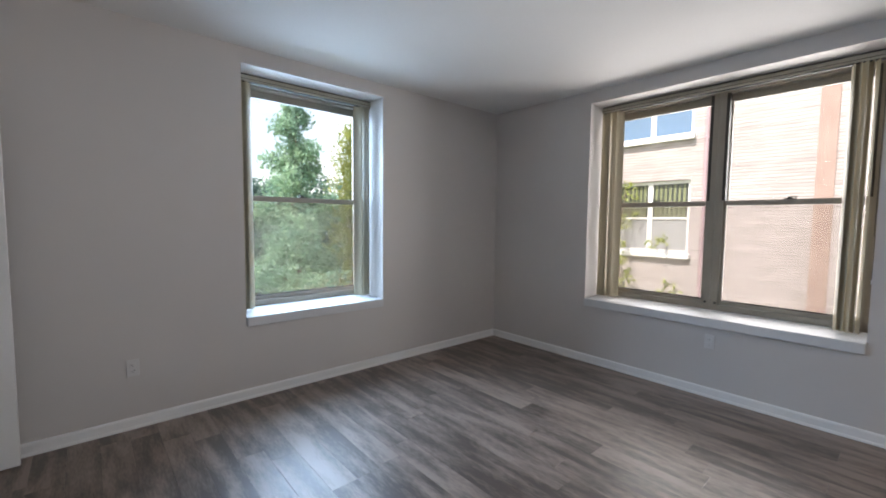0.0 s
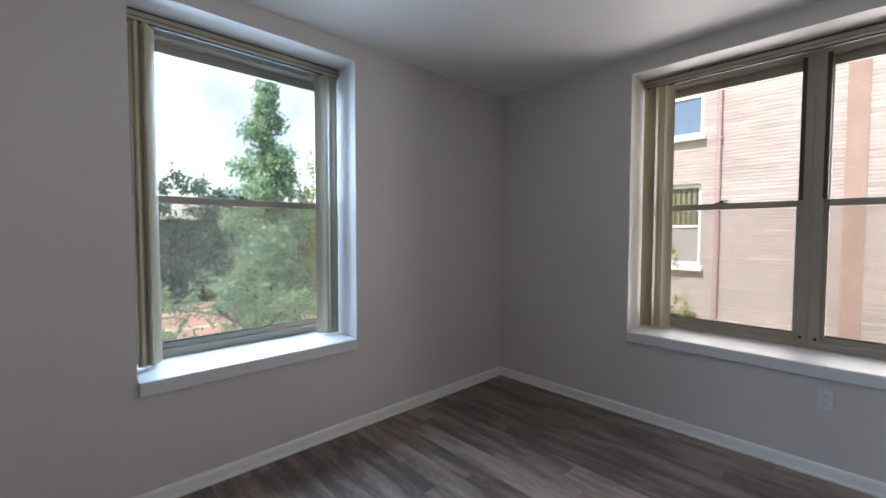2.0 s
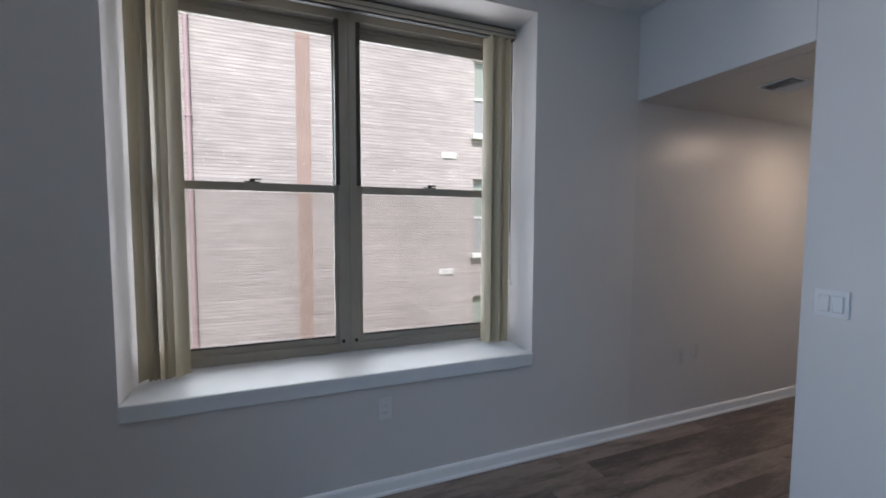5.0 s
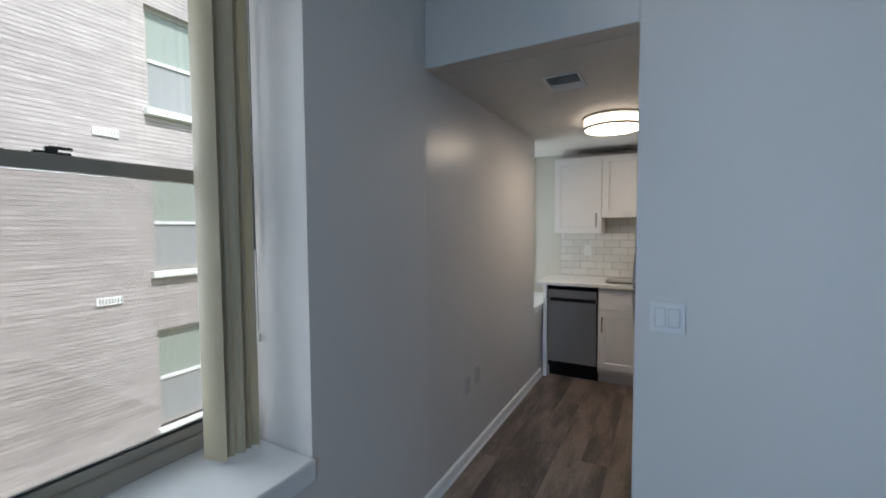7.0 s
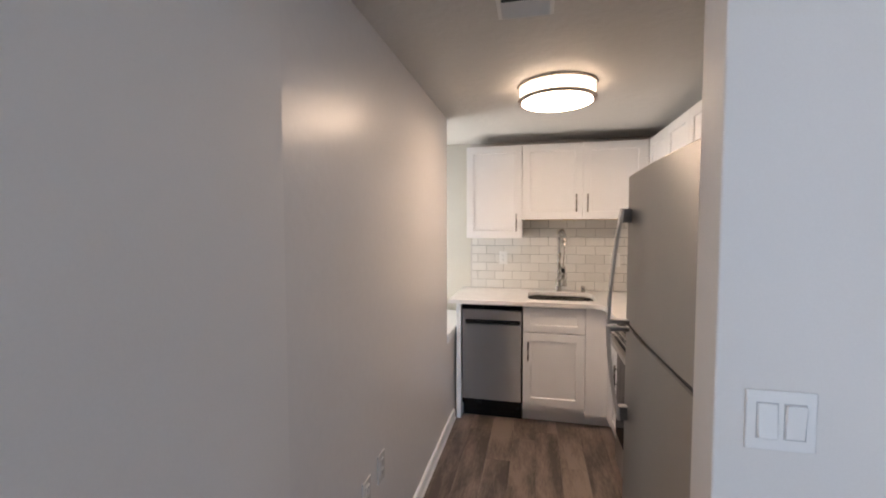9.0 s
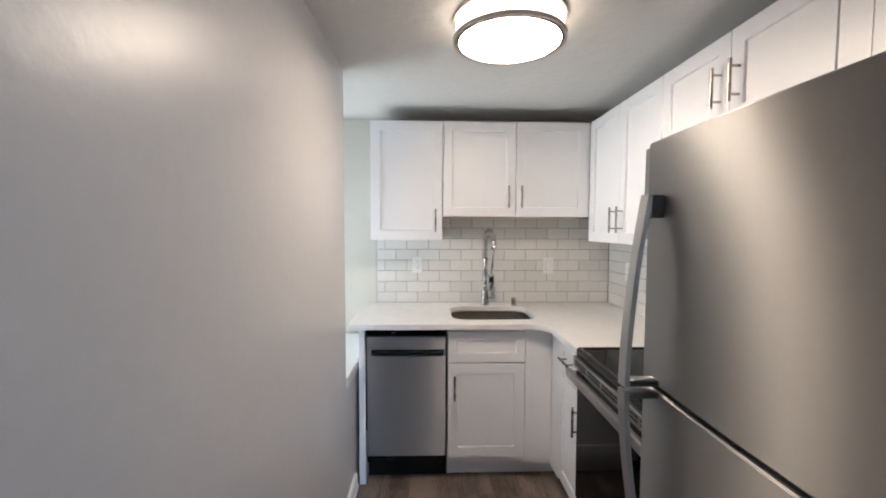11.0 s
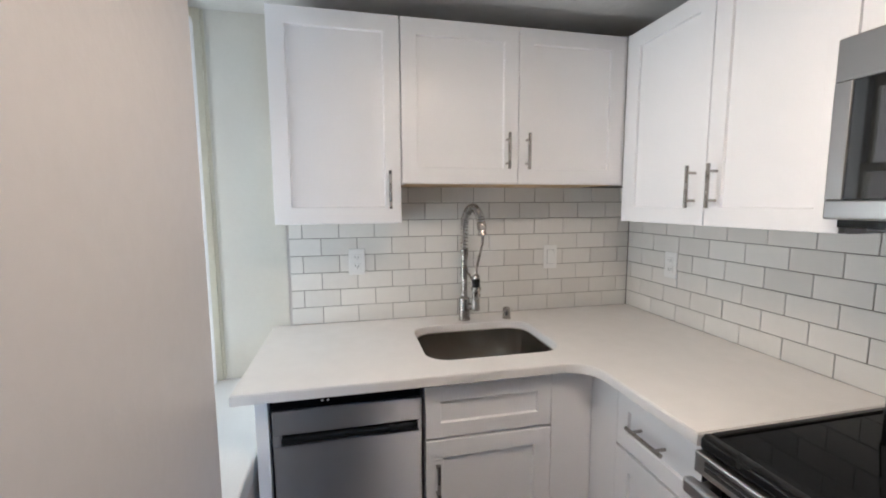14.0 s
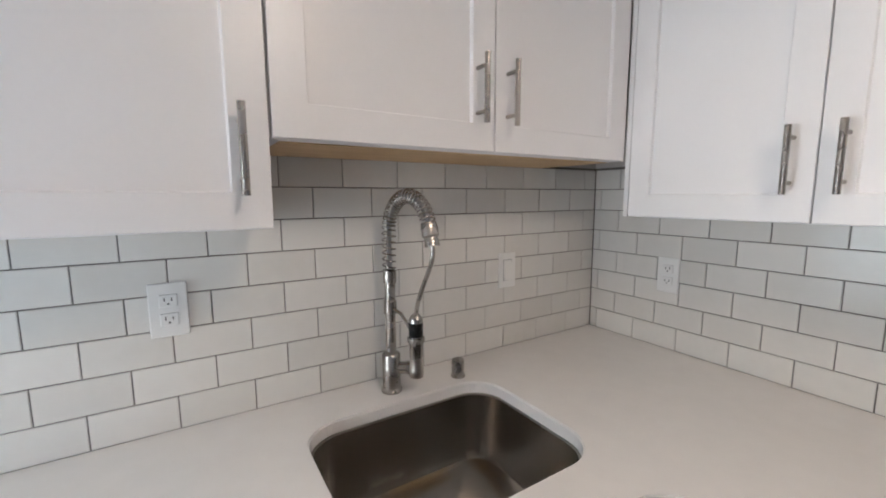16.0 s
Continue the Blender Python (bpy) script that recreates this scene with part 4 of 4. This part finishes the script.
bez = part("display_bezel", placed(bm, lean @ UPRIGHT), NICKEL, bgd, "rounded steel bezel")
bm = slab(bmesh.new(), rounded(5.152, 0.041, 5.398, 0.127, 0.018), 0.003, 0.0075)
part("display", placed(bm, lean @ UPRIGHT), MIRROR_GLASS, bez, "dark oven display")

mw = thing("microwave", (1.345, 5.26, 1.40), "stainless steel over-the-range microwave under the cabinet", "microwave")
part("body", boxes(((1.385, R0 + 0.004, 1.378), (KX - 0.004, R1 - 0.012, 1.784)), bevel=0.003), BLACK, mw)
bm = bmesh.new()
M0, M1, MZ0, MZ1 = R0 + 0.002, R1 - 0.010, 1.398, 1.783
bx(bm, (1.343, M0, MZ1 - 0.092), (1.384, M1, MZ1), 0.004)
bx(bm, (1.343, M0, MZ0), (1.384, M1, MZ0 + 0.042), 0.004)
bx(bm, (1.343, M1 - 0.035, MZ0 + 0.042), (1.384, M1, MZ1 - 0.092), 0.003)
bx(bm, (1.343, M0, MZ0 + 0.042), (1.384, M0 + 0.02, MZ1 - 0.092), 0.003)
md = part("door", bm, STEEL_H, mw, "stainless steel door frame")
part("window", boxes(((1.345, M0 + 0.02, MZ0 + 0.042), (1.384, M1 - 0.035, MZ1 - 0.092)), bevel=0.002), MIRROR_GLASS, md, "dark mirror-like door glass")
bm = lathe(bmesh.new(), (1.343, 5.262, MZ1 - 0.036), [(0.015, 0.0), (0.015, -0.0015), (0.012, -0.002)], 28, "x")
part("badge", bm, NICKEL, md, "plain round metal badge", True)
part("grille", boxes(*[((1.40 + 0.03 * i, R0 + 0.06, 1.374), (1.415 + 0.03 * i, R1 - 0.06, 1.379)) for i in range(8)]), GREY_BODY, mw, "grey vent bars below")

fr = thing("refrigerator", (1.3, 4.5, 0), "tall stainless steel top-freezer refrigerator by the opening", "refrigerator")
F0, F1, FZ, FS, FF = 4.128, 4.882, 1.652, 1.066, 0.945
part("body", boxes(((FF + 0.075, F0 + 0.004, 0.06), (KX - 0.02, F1 - 0.004, FZ - 0.012)), bevel=0.004), GREY_BODY, fr)
part("base_grille", boxes(((FF + 0.06, F0 + 0.02, 0.0), (KX - 0.05, F1 - 0.02, 0.06))), BLACK, fr)
part("gasket", boxes(((FF + 0.062, F0 + 0.012, 0.07), (FF + 0.075, F1 - 0.012, FZ - 0.02))), DARK, fr, "dark door gasket")


def fridge_door(name, z0, z1):
    bm = bmesh.new()
    n, rows = 14, []
    for i in range(n + 1):
        v = 2 * i / n - 1
        y = (F0 + F1) / 2 + v * (F1 - F0) / 2
        x = FF + 0.011 * v * v
        rows.append([bm.verts.new(p) for p in ((x + 0.004, y, z0), (x, y, z0 + 0.004), (x, y, z1 - 0.004), (x + 0.004, y, z1), (FF + 0.062, y, z1), (FF + 0.062, y, z0))])
    for p, q in zip(rows, rows[1:]):
        for k in range(6):
            bm.faces.new((p[k], p[(k + 1) % 6], q[(k + 1) % 6], q[k]))
    bm.faces.new(rows[0])
    bm.faces.new(rows[-1][::-1])
    d = part(name, bm, STEEL, fr, "brushed stainless steel door", True)
    part("edge_cap", boxes(((FF + 0.014, F0 - 0.003, z0 + 0.006), (FF + 0.060, F0 + 0.002, z1 - 0.006)), bevel=0.001), BLACK, d, "dark edge of the door")
    return d


def bow_handle(z_seam, z_end, parent):
    """A flat strip that leaves the door at its far end and stands out most at the seam."""
    bm = bmesh.new()
    n, y0, y1 = 18, 4.806, 4.846
    prev = None
    for i in range(n + 1):
        u = i / n
        z = z_seam + (z_end - z_seam) * u
        o = 0.062 - 0.044 * u ** 1.7
        row = [bm.verts.new((FF - o - q, y, z)) for q, y in ((0.0, y0), (0.010, y0 + 0.003), (0.010, y1 - 0.003), (0.0, y1))]
        if prev:
            for k in range(4):
                bm.faces.new((prev[k], prev[(k + 1) % 4], row[(k + 1) % 4], row[k]))
        else:
            bm.faces.new(row)
        prev = row
    bm.faces.new(prev[::-1])
    h = part("handle", bm, HANDLE_STEEL, parent, "bowed stainless steel handle", True)
    s = 1 if z_end > z_seam else -1
    part("mount", boxes(((FF - 0.024, y0 + 0.001, z_end - s * 0.055), (FF + 0.014, y1 - 0.001, z_end - s * 0.001)), bevel=0.004), DARK_STEEL, h, "dark steel handle mount")
    part("mount", boxes(((FF - 0.064, y0 + 0.001, z_seam + s * 0.002), (FF + 0.014, y1 - 0.001, z_seam + s * 0.016)), bevel=0.004), DARK_STEEL, h, "dark steel handle mount")
    return h


up = fridge_door("freezer_door", FS + 0.006, FZ)
lo = fridge_door("fridge_door", 0.075, FS - 0.006)
bow_handle(FS + 0.006, 1.522, up)
bow_handle(FS - 0.006, 0.69, lo)
part("split_seam", boxes(((FF + 0.012, F0 + 0.006, FS - 0.008), (FF + 0.06, F1 - 0.006, FS + 0.008))), DARK, fr, "dark seam between the doors")

# ---- kitchen: ceiling ----
LX, LY = 0.698, 5.372
lamp = thing("ceiling_light", (LX, LY, KC), "round lit flush ceiling light with two nickel rings", "ceiling light")
bm = lathe(bmesh.new(), (LX, LY, KC), [(0.188, -0.002), (0.19, -0.008), (0.19, -0.078), (0.187, -0.086)], 56)
part("drum", bm, DRUM, lamp, "softly glowing white drum side", True)
bm = lathe(bmesh.new(), (LX, LY, KC), [(0.187, -0.0861), (0.15, -0.091), (0.08, -0.094), (0.0005, -0.095)], 56)
part("diffuser", bm, DIFFUSER, lamp, "bright white diffuser disc", True)
for z in (-0.008, -0.080):
    bm = lathe(bmesh.new(), (LX, LY, KC + z), [(0.191, -0.007), (0.2, -0.007), (0.2, 0.007), (0.191, 0.007), (0.191, -0.007)], 56)
    part("ring", bm, RING, lamp, "brushed nickel ring", True)
for a in (20, 140, 260):
    p = Vector((LX + 0.197 * math.cos(radians(a)), LY + 0.197 * math.sin(radians(a)), KC))
    part("strut", tube(bmesh.new(), [p + Vector((0, 0, -0.080)), p + Vector((0, 0, -0.008))], 0.003, 8), NICKEL, lamp)
vent = thing("ceiling_vent", (0.555, 4.515, KC), "white metal ceiling vent with angled blades", "vent")
V = (0.460, 4.388, 0.648, 4.618)
bm = bmesh.new()
for a, b in (((V[0], V[1]), (V[2], V[1] + 0.016)), ((V[0], V[3] - 0.016), (V[2], V[3])), ((V[0], V[1] + 0.016), (V[0] + 0.016, V[3] - 0.016)), ((V[2] - 0.016, V[1] + 0.016), (V[2], V[3] - 0.016))):
    bx(bm, (*a, KC - 0.007), (*b, KC - 0.0005), 0.002)
part("frame", bm, TRIM, vent)
part("duct_shade", boxes(((V[0] + 0.016, V[1] + 0.016, KC - 0.0035), (V[2] - 0.016, V[3] - 0.016, KC - 0.001))), PLATE_DARK, vent, "dark plate painting the duct's shade behind the blades")
for i in range(9):
    y = V[1] + 0.03 + i * 0.0215
    tilt = 27 if i < 5 else -42
    bm = boxes(((V[0] + 0.014, -0.010, -0.0007), (V[2] - 0.014, 0.010, 0.0007)))
    placed(bm, Matrix.Translation((0, y, KC - 0.010)) @ Matrix.Rotation(radians(tilt), 4, "X"))
    part("blade", bm, TRIM, vent)

# ---- outdoors ----
G = -5.6
bm = bmesh.new()
bmesh.ops.create_grid(bm, x_segments=24, y_segments=24, size=900)
bmesh.ops.translate(bm, verts=bm.verts, vec=(0, 0, G))
structure("ground", bm, GRASS, "dry lawn reaching to the horizon")
structure("building_base", boxes(((-T, -T, G), (5.15, Y3 + 0.11, -0.03)), ((-T, Y3 + 0.11, G), (KX + 0.15, KY + 0.2, -0.03))), BRICK, "brick storeys below the flat")
structure("pavement", boxes(((-22, -43, G), (9, -21, G + 0.04))), PAVING, "red brick paved parking court")
for i, (a, b) in enumerate((((-22, -38.4), (9, -37.9)), ((-22, -31.4), (9, -30.9)), ((-22, -27.2), (9, -26.7)), ((-7.6, -37.9), (-7.2, -31.4)), ((-2.4, -37.9), (-2.0, -31.4)), ((2.8, -37.9), (3.2, -31.4)), ((-5.0, -26.7), (-4.6, -21)))):
    structure("pavement_band_%d" % (i + 1), boxes(((*a, G + 0.02), (*b, G + 0.048))), LINE, "pale concrete band in the paving")

OX = -6.6
COLS = ((-1.78, 0.03), (5.99, 7.79))
ROWS = [0.72 + 2.73 * k for k in (-2, -1, 0, 1, 2)]
WH = 1.71
house = thing("apartment_building", (OX - 3, 2, G), "sunlit buff brick apartment building with white windows", "building")
bm = bmesh.new()
Y0, Y1, TOP = -9.0, 15.0, 8.6
cuts = [Y0] + [y for c in COLS for y in c] + [Y1]
for i in range(0, len(cuts), 2):
    bx(bm, (OX - 0.3, cuts[i], G), (OX, cuts[i + 1], TOP))
for y0, y1 in COLS:
    z = G
    for s in ROWS:
        bx(bm, (OX - 0.3, y0, z), (OX, y1, s))
        z = s + WH
    bx(bm, (OX - 0.3, y0, z), (OX, y1, TOP))
part("wall", bm, BRICK, house)
part("roof", boxes(((OX - 9.1, Y0 - 0.1, TOP), (OX + 0.12, Y1 + 0.1, TOP + 0.35)), bevel=0.02), STONE, house, "flat parapet roof")
part("side_wall", boxes(((OX - 9.0, Y0, G), (OX - 0.3, Y0 + 0.3, TOP)), ((OX - 9.0, Y1 - 0.3, G), (OX - 0.3, Y1, TOP)), ((OX - 9.0, Y0 + 0.3, G), (OX - 8.7, Y1 - 0.3, TOP))), BRICK, house)
for y0, y1 in COLS:
    for s in ROWS:
        win = part("window", placed(ring(bmesh.new(), 0, 0, y1 - y0, WH, 0.07, -0.16, -0.10), facing((OX, y0, s), "x")), WHITE_OUT if y0 < 3 else FAR_FRAME, house, "framed double window set back in the brick")
        m = facing((OX, y0, s), "x")
        w = y1 - y0
        part("mullion", placed(boxes(((w / 2 - 0.055, -0.14, 0.07), (w / 2 + 0.055, -0.095, WH - 0.07))), m), WHITE_OUT if y0 < 3 else FAR_FRAME, win)
        for k in (0, 1):
            a, b = (0.07, w / 2 - 0.055) if k == 0 else (w / 2 + 0.055, w - 0.07)
            part("meeting_rail", placed(boxes(((a, -0.13, 0.80), (b, -0.08, 0.85))), m), WHITE_OUT, win)
            part("pane", placed(boxes(((a, -0.135, 0.85), (b, -0.125, WH - 0.07))), m), (FAR_GLASS if s > 3 else FAR_PAINTED_DARK) if y0 < 3 else FAR_PANE, win, "upper pane")
            if y0 < 3 and s < 3:
                for i in range(7):
                    v = a + 0.03 + (b - a - 0.06) * (i + 0.5) / 7
                    part("pane_stripe", placed(boxes(((v - 0.032, -0.124, 0.86), (v + 0.02, -0.121, WH - 0.08 - 0.05 * (i % 2)))), m), FAR_STRIPE, win)
            part("pane", placed(boxes(((a, -0.118, 0.07), (b, -0.108, 0.80))), m), FAR_GLASS if s > 3 and y0 < 3 else FAR_SCREEN, win, "lower pane")
        part("sill", boxes(((OX - 0.1, y0 - 0.06, s - 0.11), (OX + 0.12, y1 + 0.06, s)), bevel=0.006), WHITE_OUT, win, "white stone sill")
part("band", boxes(((OX, 2.15, G), (OX + 0.03, 2.42, TOP))), BRICK_PINK, house, "upright pinkish brick band")
for z, y in ((2.93, 5.38), (0.31, 5.33), (-2.33, 5.40), (5.6, 5.38)):
    g = part("wall_vent", boxes(((OX, y - 0.17, z - 0.06), (OX + 0.03, y + 0.17, z + 0.06)), bevel=0.006), WHITE_OUT, house, "small white wall vent")
    part("louvre", boxes(*[((OX + 0.028, y - 0.14 + 0.04 * i, z - 0.035), (OX + 0.0325, y - 0.12 + 0.04 * i, z + 0.035)) for i in range(8)]), FAR_SCREEN, g)
pipe = thing("downspout", (OX + 0.06, 0.33, G), "dusty red downspout on the brick facade", "downspout")
part("pipe", tube(bmesh.new(), [(OX + 0.06, 0.33, G), (OX + 0.06, 0.33, TOP)], 0.042, 12), PIPE, pipe, "", True)
for z in (-3.4, -0.9, 1.2, 3.3, 5.6):
    part("bracket", boxes(((OX, 0.275, z), (OX + 0.11, 0.385, z + 0.04))), PIPE, pipe)


def leaves(name, material, clumps, per, size, spread, seed, parent=None, label=""):
    """Many small bent leaves in clumps round given centres (n x 3)."""
    g = np.random.default_rng(seed)
    c = np.repeat(clumps, per, axis=0) + g.normal(0, spread, (len(clumps) * per, 3))
    n = len(c)
    u = g.normal(size=(n, 3))
    u /= np.linalg.norm(u, axis=1)[:, None]
    q = g.normal(size=(n, 3))
    v = np.cross(u, q)
    v /= np.linalg.norm(v, axis=1)[:, None]
    s = size * g.uniform(0.6, 1.3, (n, 1))
    nrm = np.cross(u, v)
    pts = np.stack([c - u * s, c + v * s * 0.5 + nrm * s * 0.15, c + u * s, c - v * s * 0.5 + nrm * s * 0.15], axis=1).reshape(-1, 3)
    i = np.arange(n) * 4
    tris = np.concatenate([np.stack([i, i + 1, i + 2], 1), np.stack([i, i + 2, i + 3], 1)])
    org = ORIGIN.get(parent.name, Vector()) if parent else Vector()
    me = bpy.data.meshes.new(name)
    me.from_pydata((pts - np.array(org)).tolist(), [], tris.tolist())
    me.materials.append(material)
    ob = new(name, me)
    if parent:
        ob.parent = parent
    if label:
        ob["label"] = label
    return ob


def tree(at, height, radius, first, seed, material, label, taper=1.0, count=520, per=15, size=0.13, spread=0.24):
    """A tapered trunk with limbs and a crown of clumps, narrower towards the top."""
    g = np.random.default_rng(seed)
    ob = thing("tree", at, label, "tree", "trees outside")
    x, y, z = at
    pts = [Vector((x + 0.12 * math.sin(2.1 * k + seed), y + 0.12 * math.cos(1.7 * k), z + height * 0.96 * k / 9)) for k in range(10)]
    part("trunk", tube(bmesh.new(), pts, 0.2, 10, radii=[0.011 * height * (1 - 0.93 * k / 9) for k in range(10)]), BARK, ob, "", True)
    cl = []
    for k in range(26):
        u = first + (0.97 - first) * (k + g.uniform(0, 0.8)) / 26
        a = 2.4 * k + g.uniform(-0.5, 0.5)
        env = radius * (1.02 - ((u - first) / (1 - first)) * taper) ** 1.3 * min(1, 0.6 + 2.2 * (u - first)) * g.uniform(0.65, 1.15)
        p0 = Vector((x, y, z + height * u))
        p1 = p0 + Vector((math.cos(a) * env, math.sin(a) * env, 0.35 * env))
        mid = p0.lerp(p1, 0.5) + Vector((0, 0, 0.08 * env))
        part("limb", tube(bmesh.new(), [p0 - Vector((0, 0, 0.15)), mid, p1], 0.03, 6, radii=[0.05 * (1.2 - u), 0.03 * (1.2 - u), 0.008]), BARK, ob, "", True)
        m = max(3, int(count / 26))
        t = g.uniform(0.01, 1.05, m) ** 0.8
        for q in t:
            cl.append(np.array(p0.lerp(p1, float(q))) + g.normal(0, 0.13 * env + 0.05, 3))
    leaves("crown", material, np.array(cl), per, size, spread, seed + 1, ob, "loose crown of small leaves")
    return ob


tree((-2.4, -12.6, G), 12.7, 3.6, 0.07, 3, LEAF, "slender sunlit green tree beyond the window", 0.97, 1050, 24, 0.085, 0.14)
tree((-5.3, -13.4, G), 11.4, 2.2, 0.10, 8, LEAF_YELLOW, "yellow-green leafy tree beyond the window", 0.8, 760, 18, 0.075, 0.24)
tree((-5.8, -22.5, G), 9.2, 2.9, 0.12, 13, LEAF_BLUE, "broad blue-green tree in front of the woods", 0.75, 760, 22, 0.10, 0.30)
g = np.random.default_rng(5)
cl = []
for k in range(46):
    cx, cy = -34 + 1.75 * k + g.uniform(-0.8, 0.8), -47 + g.uniform(-4.5, 3)
    hh, rr = g.uniform(9.5, 12.8), g.uniform(2.4, 3.8)
    for q in range(34):
        a, b = g.uniform(0, 2 * math.pi), g.uniform(0.03, 1.0)
        r = rr * math.sqrt(max(0.05, 1 - (2 * b - 0.9) ** 2 * 0.8)) * g.uniform(0.5, 1.05)
        cl.append((cx + r * math.cos(a), cy + r * math.sin(a), G + hh * b))
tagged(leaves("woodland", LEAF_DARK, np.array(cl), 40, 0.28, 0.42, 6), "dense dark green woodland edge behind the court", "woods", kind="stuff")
structure("backdrop", boxes(((-60, -56, G), (60, -55, G + 8.5))), LEAF_DARK, "flat deep green sheet standing in for the woodland's shaded depth")
g = np.random.default_rng(9)
cl = np.array([-0.5, -25.6, G + 0.75]) + g.normal(0, 1, (70, 3)) * np.array([0.75, 0.6, 0.42])
cl[:, 2] = np.maximum(cl[:, 2], G + 0.15)
tagged(leaves("shrub", LEAF, cl, 22, 0.11, 0.16, 10), "low green shrub at the edge of the court", "shrub")
vine = thing("climbing_plant", (OX + 0.15, -1.45, G), "yellow-green climbing plant against the brick facade", "plant")
stem = [(OX + 0.10 + 0.05 * math.sin(k), -1.5 + 0.09 * math.sin(1.9 * k), G + 0.72 * k) for k in range(12)]
part("stem", tube(bmesh.new(), stem, 0.015, 6), BARK, vine, "", True)
g = np.random.default_rng(12)
cl = np.concatenate([np.array([OX + 0.25, -1.45, z]) + g.normal(0, 1, (9, 3)) * np.array([0.08, 0.22, 0.18]) for z in (-2.4, -1.2, -0.2, 0.75, 1.5, 2.3)] + [np.array([OX + 0.2, -0.55, 0.95]) + g.normal(0, 0.1, (4, 3)), np.array([OX + 0.2, -0.15, -0.25]) + g.normal(0, 0.11, (6, 3))])
leaves("foliage", LEAF_YELLOW, cl, 12, 0.055, 0.07, 13, vine)
part("side_stem", tube(bmesh.new(), [(OX + 0.12, -1.45, -1.8), (OX + 0.15, -0.7, -0.9), (OX + 0.2, -0.15, -0.3)], 0.01, 6), BARK, vine, "", True)

car = thing("parked_car", (-8.2, -34.2, G + 0.04), "dark blue parked car on the paved court", "car")
prof = [(-2.15, 0.35), (-2.2, 0.75), (-1.9, 0.92), (-1.25, 0.98), (-0.55, 1.42), (0.75, 1.44), (1.45, 1.02), (2.05, 0.95), (2.2, 0.7), (2.15, 0.35)]
bm = bmesh.new()
sides = []
for y, k in ((-0.85, 1.0), (-0.72, 1.0), (0.72, 1.0), (0.85, 1.0)):
    inset = 0.0 if abs(y) < 0.8 else 1.0
    sides.append([bm.verts.new((-8.2 + x * (1 - 0.01 * inset), -34.2 + (y if z < 1.0 or inset == 0 else y * 0.9), G + 0.04 + (z - 0.03 * inset * (z > 0.9)))) for x, z in prof])
for q, s in zip(sides, sides[1:]):
    for k in range(len(prof)):
        bm.faces.new((q[k], q[(k + 1) % len(prof)], s[(k + 1) % len(prof)], s[k]))
bm.faces.new(sides[0])
bm.faces.new(sides[-1][::-1])
part("body", bm, CAR, car, "", True)
part("side_window", boxes(((-8.75, -33.36, G + 1.05), (-7.3, -33.33, G + 1.36))), FAR_GLASS, car, "dark side glass")
for x in (-9.55, -6.85):
    for y in (-34.98, -33.42):
        bm = bmesh.new()
        tube(bm, [(x, y - 0.1, G + 0.36), (x, y + 0.1, G + 0.36)], 0.32, 20)
        wh = part("wheel", bm, DARK, car, "", True)
        part("rim", tube(bmesh.new(), [(x, y - 0.105, G + 0.36), (x, y + 0.105, G + 0.36)], 0.19, 16), NICKEL, wh, "", True)

# ---- floor planks and wall tiles ----
floor = structure("floor", boxes(((0, 0, -0.10), (4.98, Y3, -0.0055)), ((0, Y3, -0.10), (KX, KY, -0.0055))), SUBFLOOR, "grey-brown wood-look vinyl plank floor")
PW, PL = 0.152, 1.22
rnd = random.Random(4)
x = 0.0
while x < 4.98:
    x1 = min(x + PW, 4.98)
    far = KY if x < KX else Y3
    y = -rnd.uniform(0.0, PL)
    while y < far:
        a, b = max(y, 0.0), min(y + PL, far)
        if b - a > 0.02:
            piece("plank", x1 - x - 0.0008, b - a - 0.0008, 0.0055, 0.0004, PLANK, floor, Matrix.Translation(((x + x1) / 2, (a + b) / 2, -0.0055)))
        y += PL
    x = x1

TW, TH, TG = 0.1500, 0.0727, 0.0024
back_n = structure("backsplash_north", boxes(((0.046, KY - 0.0035, CZ), (KX, KY, 1.52))), GROUT, "white subway tile backsplash with dark grout")
back_e = structure("backsplash_east", boxes(((KX - 0.0035, 5.636, CZ), (KX, KY - 0.0035, 1.366)), ((KX - 0.0035, UF - 0.02, 1.366), (KX, KY - 0.0035, 1.52))), GROUT, "white subway tile backsplash with dark grout")


def courses(parent, start, end, top, phase, at, corner=0.0):
    """Running-bond courses of tiles from the worktop up."""
    z, row = CZ + 0.002, 0
    while z < top - 0.004:
        z1 = min(z + TH, top)
        u = start + (phase if row % 2 == 0 else phase - (TW + TG) / 2)
        while u > start:
            u -= TW + TG
        lo = start if z < 1.34 else max(start, corner)
        while u < end:
            a, b = max(u, lo), min(u + TW, end)
            if b - a > 0.006:
                piece("tile", b - a, z1 - z, 0.005, 0.0012, TILE, parent, at((a + b) / 2, (z + z1) / 2))
            u += TW + TG
        z += TH + TG
        row += 1


STAND = Matrix.Rotation(radians(90), 4, "X")
courses(back_n, 0.046, KX - 0.010, 1.512, 0.1295, lambda u, z: Matrix.Translation((u, KY - 0.0025, z)) @ STAND)
SIDE = Matrix.Rotation(radians(-90), 4, "Z") @ STAND
courses(back_e, 5.638, KY - 0.009, 1.512, 0.0132, lambda u, z: Matrix.Translation((KX - 0.0025, u, z)) @ SIDE, UF - 0.02)
part("tile_edge", boxes(((KX - 0.008, 5.633, CZ), (KX, 5.636, 1.366))), GROUT, back_e, "thin dark edge strip")
